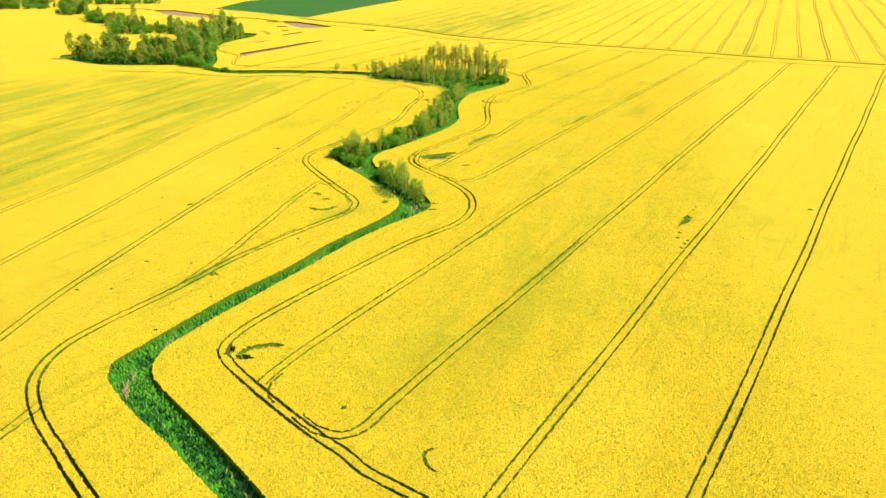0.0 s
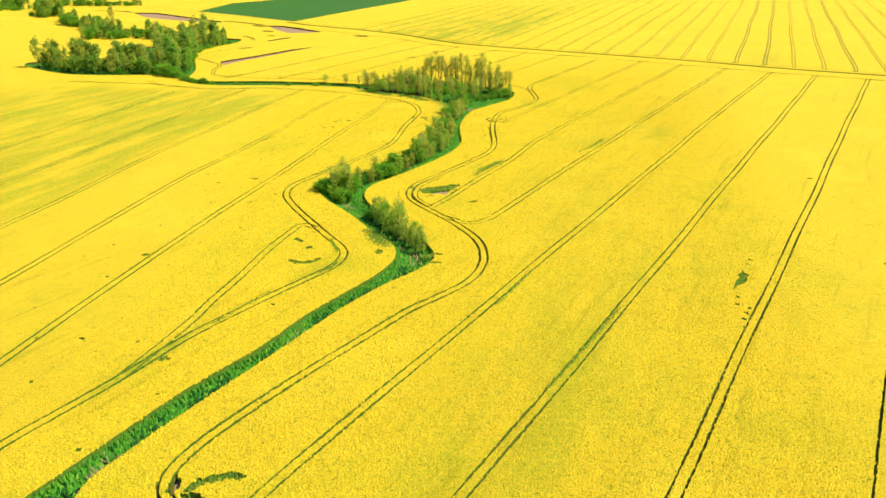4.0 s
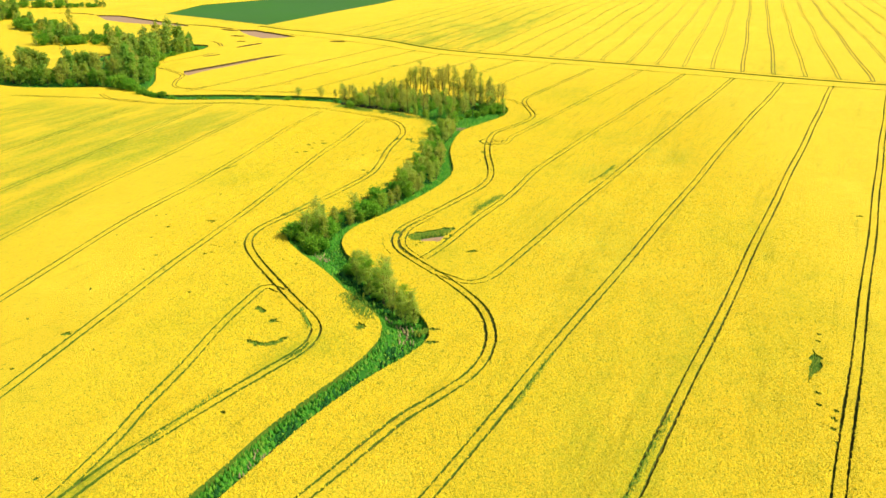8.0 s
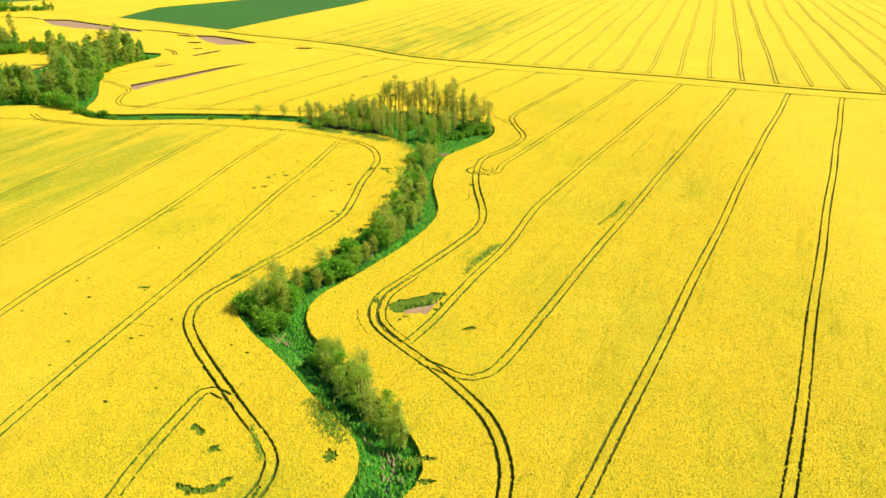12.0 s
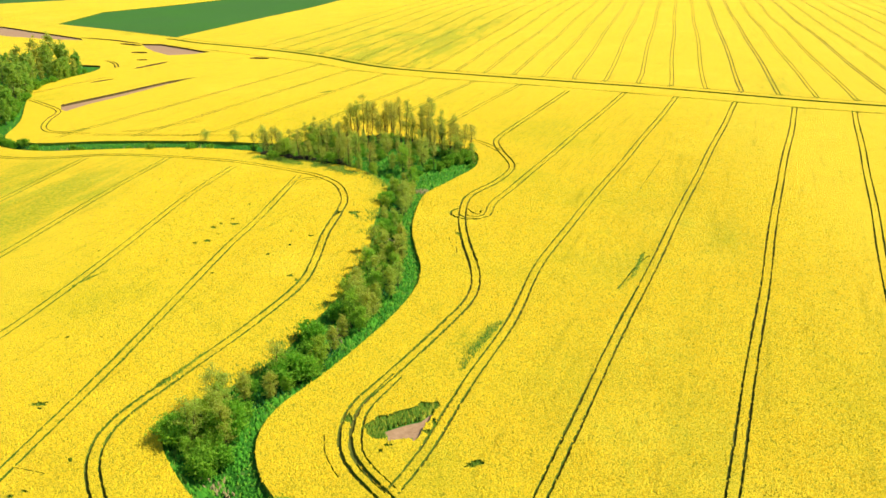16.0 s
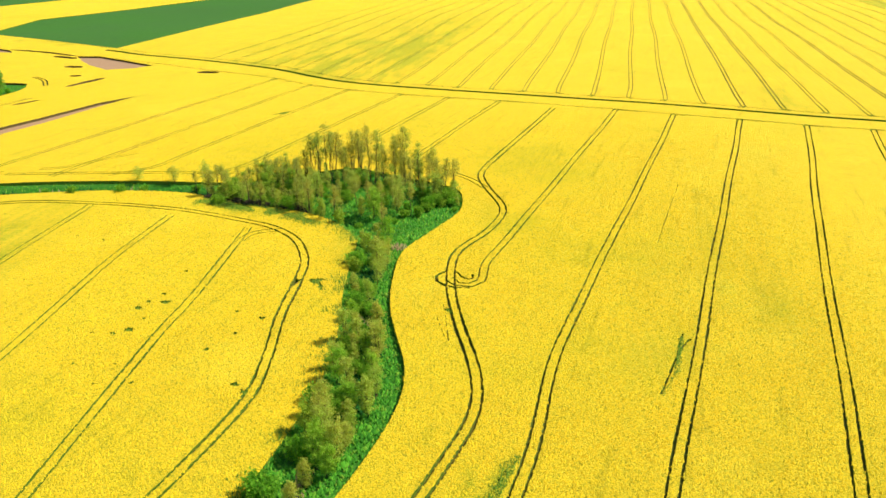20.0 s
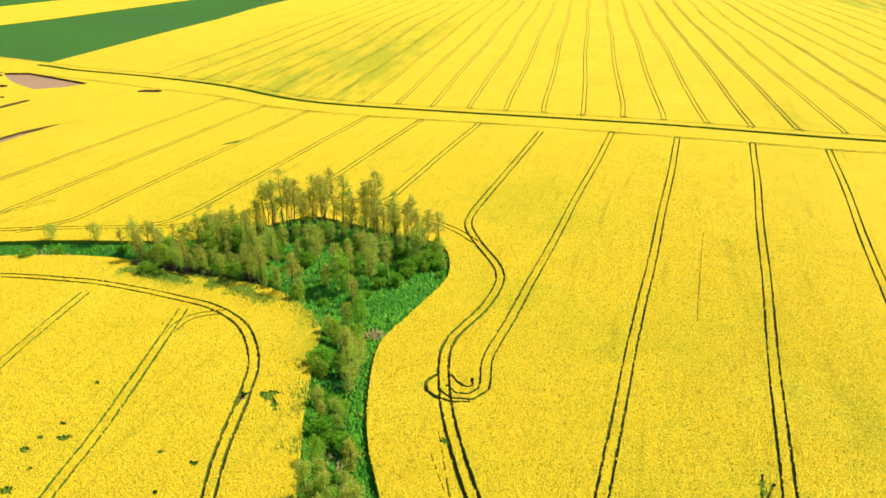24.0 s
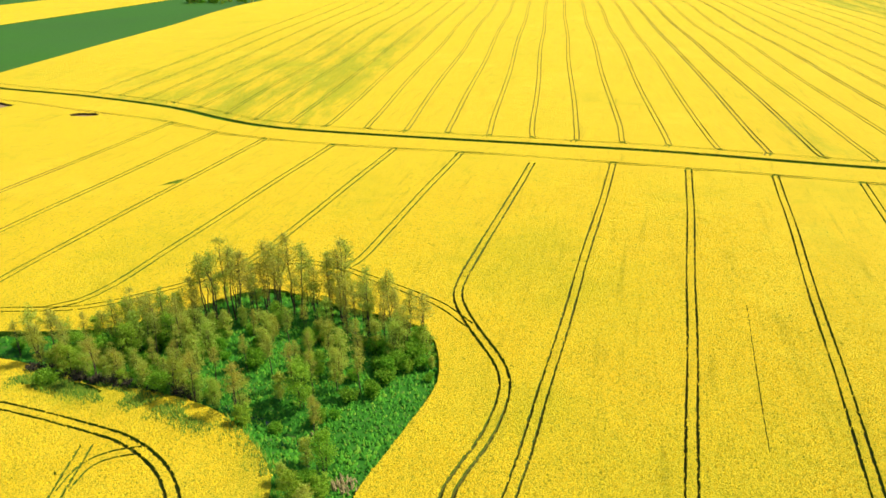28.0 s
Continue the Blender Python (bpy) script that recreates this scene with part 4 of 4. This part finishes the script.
def tree(name, label, category, seed, height, spread, bare, stems, limbs, leaves, leaf, mat, ends=0.75):
    """A tree whose trunks carry limbs, with a crown of loose small leaf clumps along the limbs."""
    r = random.Random(seed)
    root = new(name)
    tagged(root, label, category)
    bm = bmesh.new()
    tips = []
    for s in range(stems):
        az = r.uniform(0, 2 * math.pi)
        foot = Vector((math.cos(az), math.sin(az), 0)) * (0.12 * spread * (stems > 1))
        h = height * r.uniform(0.8, 1.0)
        lean = Vector((math.cos(az), math.sin(az), 0)) * (0.1 * height if stems == 1 else 0.45 * spread) * r.uniform(0.2, 0.8)
        pts = [foot + lean * (k / 6) ** 1.3 + Vector((r.gauss(0, .012), r.gauss(0, .012), 0)) * height + Vector((0, 0, h * k / 6 - (0.3 if k == 0 else 0))) for k in range(7)]
        r0 = height * (0.0135 if stems == 1 else 0.0095)
        tube(bm, pts, [r0 * (1 - 0.88 * k / 6) for k in range(7)])
        for _ in range(limbs // stems):
            f = r.uniform(bare, 0.97)
            k = min(5, int(f * 6))
            p = pts[k].lerp(pts[k + 1], f * 6 - k)
            a = r.uniform(0, 2 * math.pi)
            env = math.sin(math.pi * min(1, max(0.12, (f - bare * 0.7) / (1 - bare * 0.7))) ** 0.8) ** 0.6
            ln = spread * env * r.uniform(0.45, 1.05)
            out = Vector((math.cos(a), math.sin(a), r.uniform(0.25, 0.9))).normalized()
            q = p + out * ln
            mid = p.lerp(q, 0.5) + Vector((0, 0, 0.06 * ln))
            if r.random() < (0.6 if stems == 1 or bare > 0.3 else 0.14):
                tube(bm, [p, mid, q], [r0 * 0.38 * (1 - f * .6), r0 * 0.24 * (1 - f * .6), r0 * 0.08], 3)
            tips.append((p, q))
        tips.append((pts[5], pts[6] + Vector((0, 0, 0.03 * height))))
    link("trunk", bm, M_BARK, root)
    v, f = [], []
    for i in range(int(leaves * 1.8)):
        p, q = tips[r.randrange(len(tips))]
        c = p.lerp(q, r.random() ** 0.6 * ends + 1.04 - ends) + Vector((r.gauss(0, 1), r.gauss(0, 1), r.gauss(0, .8))) * spread * 0.13
        n = Vector((r.gauss(0, 1), r.gauss(0, 1), r.gauss(0, 1) + 1.0)).normalized()
        u = n.orthogonal().normalized()
        u.rotate(Matrix.Rotation(r.uniform(0, 6.28), 3, n))
        w = n.cross(u)
        s = leaf * r.uniform(0.6, 1.3)
        b = len(v)
        v += [c + u * s, c + w * s * .75 + n * s * .15 - u * s * .3, c - u * s * .8 - w * s * .45]
        f.append((b, b + 1, b + 2))
    me = bpy.data.meshes.new("crown")
    me.from_pydata([tuple(p) for p in v], [], f)
    link("crown", me, mat, root)
    return root


ALDER = [tree("alder_tree", "slender tall alder tree with sparse olive brown spring crown", "tree", 10 + i, h, sp, b, k, 54, n, 0.15, M_ALDER, ends=0.85)
         for i, (h, sp, b, n, k) in enumerate([(15.5, 2.5, .46, 1050, 1), (17, 2.7, .42, 1250, 2), (14.5, 2.6, .52, 1000, 3), (15.5, 2.6, .34, 1150, 1)])]
WILLOW = [tree("willow_tree", "bushy green willow tree with several stems", "tree", 30 + i, h, sp, .12, 4, 64, 1500, 0.20, M_WILLOW)
          for i, (h, sp) in enumerate([(8.5, 2.6), (10.5, 3.0), (7, 2.4)])]
BROWN = [tree("budding_tree", "young brownish tree with thin upright twigs in bud", "tree", 50 + i, h, sp, .12, 4, 72, 1250, 0.155, M_BROWN)
         for i, (h, sp) in enumerate([(8, 2.0), (10, 2.4), (6.5, 1.8)])]
BUSH = [tree("bush", "low dark green bush on the brook bank", "bush", 70 + i, h, sp, .02, 5, 60, 900, 0.20, M_BUSH)
        for i, (h, sp) in enumerate([(2.6, 2.0), (3.4, 2.4), (2.0, 1.8)])]
ROUND = [tree("deciduous_tree", "broad rounded deciduous tree in fresh green leaf", "tree", 90 + i, h, sp, .08, 3, 48, 620, 0.50, M_FAR)
         for i, (h, sp) in enumerate([(12, 3.1), (14, 3.4), (9.5, 3.0)])]
ROUND_BROWN = [tree("budding_tree", "broad brownish tree coming into bud", "tree", 96 + i, h, sp, .12, 3, 48, 560, 0.42, M_BROWN)
               for i, (h, sp) in enumerate([(13.5, 3.0), (11.5, 2.7)])]
# added low bushes, dark to stand for the shade under the edge trees
SHADE_BUSH = [tree("bramble_bush", "added leafless dark brown bush standing for shade at the grove edge", "bush", 120 + i, h, sp, .02, 5, 50, 420, 0.16, M_SHADE_TWIG)
           for i, (h, sp) in enumerate([(2.2, 1.9), (1.7, 1.6)])]
SPREADING = [tree("spreading_tree", "small broad brownish tree beside the brook", "tree", 140 + i, h, 2.7, .22, 3, 60, 620, 0.17, M_BROWN, ends=0.85)
             for i, h in enumerate([6.0, 6.6])]
used_kinds = set()


def plant(kinds, x, y, scale, rs, group):
    """Sets a tree or bush out at a place given in metres."""
    proto = kinds[rs.randrange(len(kinds))]
    q = np.array([[x, y]])
    z = float(soil_z(q)[0]) if y < 520 else float(relief(x, y))
    m = Matrix.Translation((x, y, z)) @ Matrix.Rotation(rs.uniform(0, 6.28), 4, "Z") @ Matrix.Diagonal((scale * rs.uniform(.9, 1.1), scale * rs.uniform(.9, 1.1), scale, 1))
    if proto not in used_kinds:
        used_kinds.add(proto)
        proto.matrix_basis = m
        tagged(proto, group=group)
        return proto
    ob = copy_thing(proto, m)
    ob.matrix_basis = m
    return tagged(ob, group=group)


def spread_trees(n, poly, mix, gap, rs, group):
    """Trees at random places inside the polygon, gap metres apart at least."""
    q = np.asarray(poly)
    lo, hi = q.min(0), q.max(0)
    done = []
    for _ in range(n * 60):
        p = np.array([[rs.uniform(lo[0], hi[0]), rs.uniform(lo[1], hi[1])]])
        if not inside(p, poly)[0] or any((p[0, 0] - a) ** 2 + (p[0, 1] - b) ** 2 < gap * gap for a, b in done):
            continue
        done.append(tuple(p[0]))
        kinds, size = rs.choices([m[:2] for m in mix], [m[2] for m in mix])[0]
        plant(kinds, p[0, 0], p[0, 1], size * rs.uniform(0.68, 1.3), rs, group)
        if len(done) == n:
            break


rs = random.Random(5)
GROVE_TOP = plan((-26, 252), (-20, 257), (-12, 259.5), (-4, 255), (1, 251), (-2, 247), (-12, 252), (-22, 249))
GROVE_EAST = plan((1, 251), (9.5, 243), (11.5, 236), (8, 235), (-2, 247))
GROVE_WEST = plan((-54, 248.5), (-40, 249), (-27, 254), (-21, 249), (-24, 240), (-22, 231), (-31, 235), (-44, 242))
GROVE = plan((-24, 248), (-10, 252), (2, 244), (9, 238), (8, 228), (0, 219), (-6, 215), (-13, 221), (-20, 229))
spread_trees(26, GROVE_TOP, [(ALDER, 1.0, 1)], 2.8, rs, "alders of the grove")
spread_trees(15, GROVE_EAST, [(ALDER, .82, 1)], 2.4, rs, "alders of the grove")
spread_trees(52, GROVE_WEST, [(ALDER, .64, 6), (BROWN, .95, 3), (WILLOW, .8, 1)], 2.7, rs, "young trees of the grove")
spread_trees(38, GROVE, [(ALDER, .62, 4), (BROWN, .9, 3), (WILLOW, .8, 2)], 3.4, rs, "trees of the grove")
spread_trees(24, GROVE, [(BUSH, .9, 1)], 2.6, rs, "bushes of the grove")
spread_trees(16, GROVE_WEST, [(BUSH, 1.1, 1)], 3.2, rs, "bushes of the grove")
rim = smooth(STREAM_W, 3.6)
rim = rim[(rim[:, 1] > 218 * U) & (rim[:, 1] < 242 * U)]
for p in rim - (offset(rim, 1.0) - rim) * 1.3:
    plant((BROWN, WILLOW, ALDER[2:3])[rs.randrange(3)], p[0] + rs.uniform(-.6, .6), p[1] + rs.uniform(-.6, .6), rs.uniform(.6, .85), rs, "trees on the grove rim")
spread_trees(13, plan((5, 229), (10.6, 231), (12.2, 237), (9, 241), (3, 237)), [(BUSH, 1.0, 2), (BROWN, .75, 2), (WILLOW, .55, 1)], 2.4, rs, "bushes of the grove")
brim = smooth(STREAM_E, 2.6)
brim = brim[brim[:, 1] > 226 * U]
for p in brim + (offset(brim, 1.0) - brim) * 1.2:
    if rs.random() < 0.85:
        plant((BUSH, BUSH, BROWN)[rs.randrange(3)], p[0] + rs.uniform(-.6, .6), p[1] + rs.uniform(-.6, .6), rs.uniform(.35, .6), rs, "bushes on the grove rim")
# row of added dark bushes where shade lies at the foot of the trees
for p in smooth(plan((-48, 240.6), (-42, 237.2), (-36, 234.6), (-31, 233), (-27, 231), (-23, 228.6)), 1.7):
    plant(SHADE_BUSH, p[0] + rs.uniform(-.5, .5), p[1] + rs.uniform(-.3, .3), rs.uniform(.8, 1.25), rs, "brambles at the grove edge")
GROVE_EDGE = plan((-50, 243.5), (-44, 240.4), (-36, 235), (-22, 228), (-18, 228), (-30, 236), (-44, 243.5))
spread_trees(26, GROVE_EDGE, [(BUSH, .85, 3), (WILLOW, .7, 1), (BROWN, .8, 3)], 2.0, rs, "bushes of the grove")
BELT = plan((-12, 160), (-11.5, 185), (-11, 205), (-9, 212), (-4.5, 212), (-5, 195), (-6.5, 178), (-5.5, 162))
spread_trees(34, BELT, [(BROWN, .85, 5), (WILLOW, .65, 2), (BUSH, 1.1, 2)], 2.6, rs, "trees along the brook")
BELT_S = plan((-29, 112), (-22, 125), (-17, 140), (-13.5, 155), (-12, 165), (-6.5, 165), (-6, 152), (-9, 142), (-15, 128), (-21, 116), (-25, 110))
spread_trees(44, BELT_S, [(BROWN, .95, 4), (WILLOW, .7, 2), (BUSH, 1.35, 4)], 2.6, rs, "trees along the brook")
BEND = plan((-34, 104), (-31, 110), (-27, 111), (-26, 103), (-27, 97), (-30, 97))
spread_trees(15, BEND, [(WILLOW, .75, 1), (BROWN, 1.1, 3), (BUSH, 1.3, 2)], 2.6, rs, "trees at the brook bend")
for kinds, x, y, k in ((BROWN[1:2], -30.6, 110.8, 1.0), (BROWN[:1], -29.2, 112, .95), (WILLOW[1:2], -30.2, 105.5, .8), (WILLOW[:1], -28.4, 103.2, .85), (BUSH[1:2], -34.2, 104, 1.3), (BUSH[:1], -35, 106, 1.1)):
    plant(kinds, x * U, y * U, k, rs, "trees at the brook bend")
BEND_S = plan((-20.5, 89), (-18, 91), (-14.5, 85), (-6, 72), (-4, 66), (-7, 66), (-10.5, 73), (-18, 84))
spread_trees(26, BEND_S, [(BROWN, .92, 6), (WILLOW, .7, 2), (BUSH, 1.0, 3)], 2.4, rs, "trees at the brook bend")
ARM = plan((-118, 247), (-118, 253), (-50, 251), (-50, 247))
spread_trees(8, ARM, [(BUSH, .8, 1)], 6, rs, "bushes of the brook")
for x, y, k in ((-68.2, 256.0, 0), (-58.4, 254.2, 1)):
    plant(SPREADING[k:k + 1], x * U, y * U, 1.0, rs, "lone trees of the brook")
plant(BUSH, -44 * U, 235.5 * U, 1.1, rs, "bushes of the brook")
WOOD = plan((-214, 289), (-205, 282), (-188, 272), (-152, 272.5), (-141, 268), (-139, 285), (-155, 292), (-195, 296), (-212, 296))
spread_trees(66, WOOD, [(ROUND, 1.02, 4), (ROUND_BROWN, 1.15, 4), (BUSH, 1.9, 3)], 4.0, rs, "trees of the far wood")
for x, y, k in ((-216, 288, 1.15), (-212, 291, 1.0)):
    plant(ROUND_BROWN, x * U, y * U, k * 1.25, rs, "trees of the far wood")
for x, y in zip(np.linspace(-146, -122, 9), (268.5, 266.5, 264, 261.5, 259, 256.5, 254.5, 253, 252)):
    plant(BUSH, x * U, (y + rs.uniform(0, 2.5)) * U, rs.uniform(1.3, 2.2) * (1.25 if x < -136 else .8), rs, "bushes of the brook")
WOOD_B = plan((-160, 300), (-142, 287), (-157, 345), (-152, 385), (-155, 398), (-168, 400), (-196, 392), (-190, 362), (-178, 335))
for p in smooth(plan((-141, 290), (-149, 316), (-157, 342), (-155, 362), (-151.5, 383)), 4.5):
    plant((ROUND, BUSH, BUSH)[rs.randrange(3)], p[0] - rs.uniform(1, 4), p[1], rs.uniform(.8, 1.2) * 1.2, rs, "trees on the far wood rim")
spread_trees(56, WOOD_B, [(ROUND, 1.15, 4), (ROUND_BROWN, 1.25, 4), (BUSH, 1.9, 3)], 5.2, rs, "trees of the far wood")
plant(ROUND_BROWN[:1], -274.8 * U, 484 * U, 1.25, rs, "lone trees of the far fields")
for poly, n, size in ((plan((-250, 391), (-228, 396), (-205, 396), (-198, 408), (-235, 414), (-252, 402)), 34, .9), (plan((-325, 494), (-290, 456), (-258, 422), (-240, 404), (-232, 412), (-255, 440), (-285, 472), (-318, 506)), 56, .8),
                      (plan((-352, 512), (-337, 513), (-333, 524), (-360, 560), (-380, 572), (-372, 548)), 26, 1.2), (plan((-520, 545), (-470, 556), (-430, 563), (-388, 571), (-372, 592), (-400, 612), (-520, 590)), 76, 1.15),
                      (plan((-392, 621), (-355, 620), (-318, 630), (-318, 637), (-356, 629), (-392, 630)), 26, .75), (plan((-112, 846), (-62, 822), (-40, 846), (-100, 868)), 22, 1.05)):
    spread_trees(n, poly, [(ROUND, size, 4), (ROUND_BROWN, size, 1), (BUSH, 2.3, 4)], 4.2, rs, "trees of the distant copses")
for proto in ALDER + WILLOW + BROWN + BUSH + ROUND + ROUND_BROWN + SHADE_BUSH + SPREADING:
    if proto not in used_kinds:
        plant([proto], -150 * U, 340 * U, 1.0, rs, "trees of the far wood")
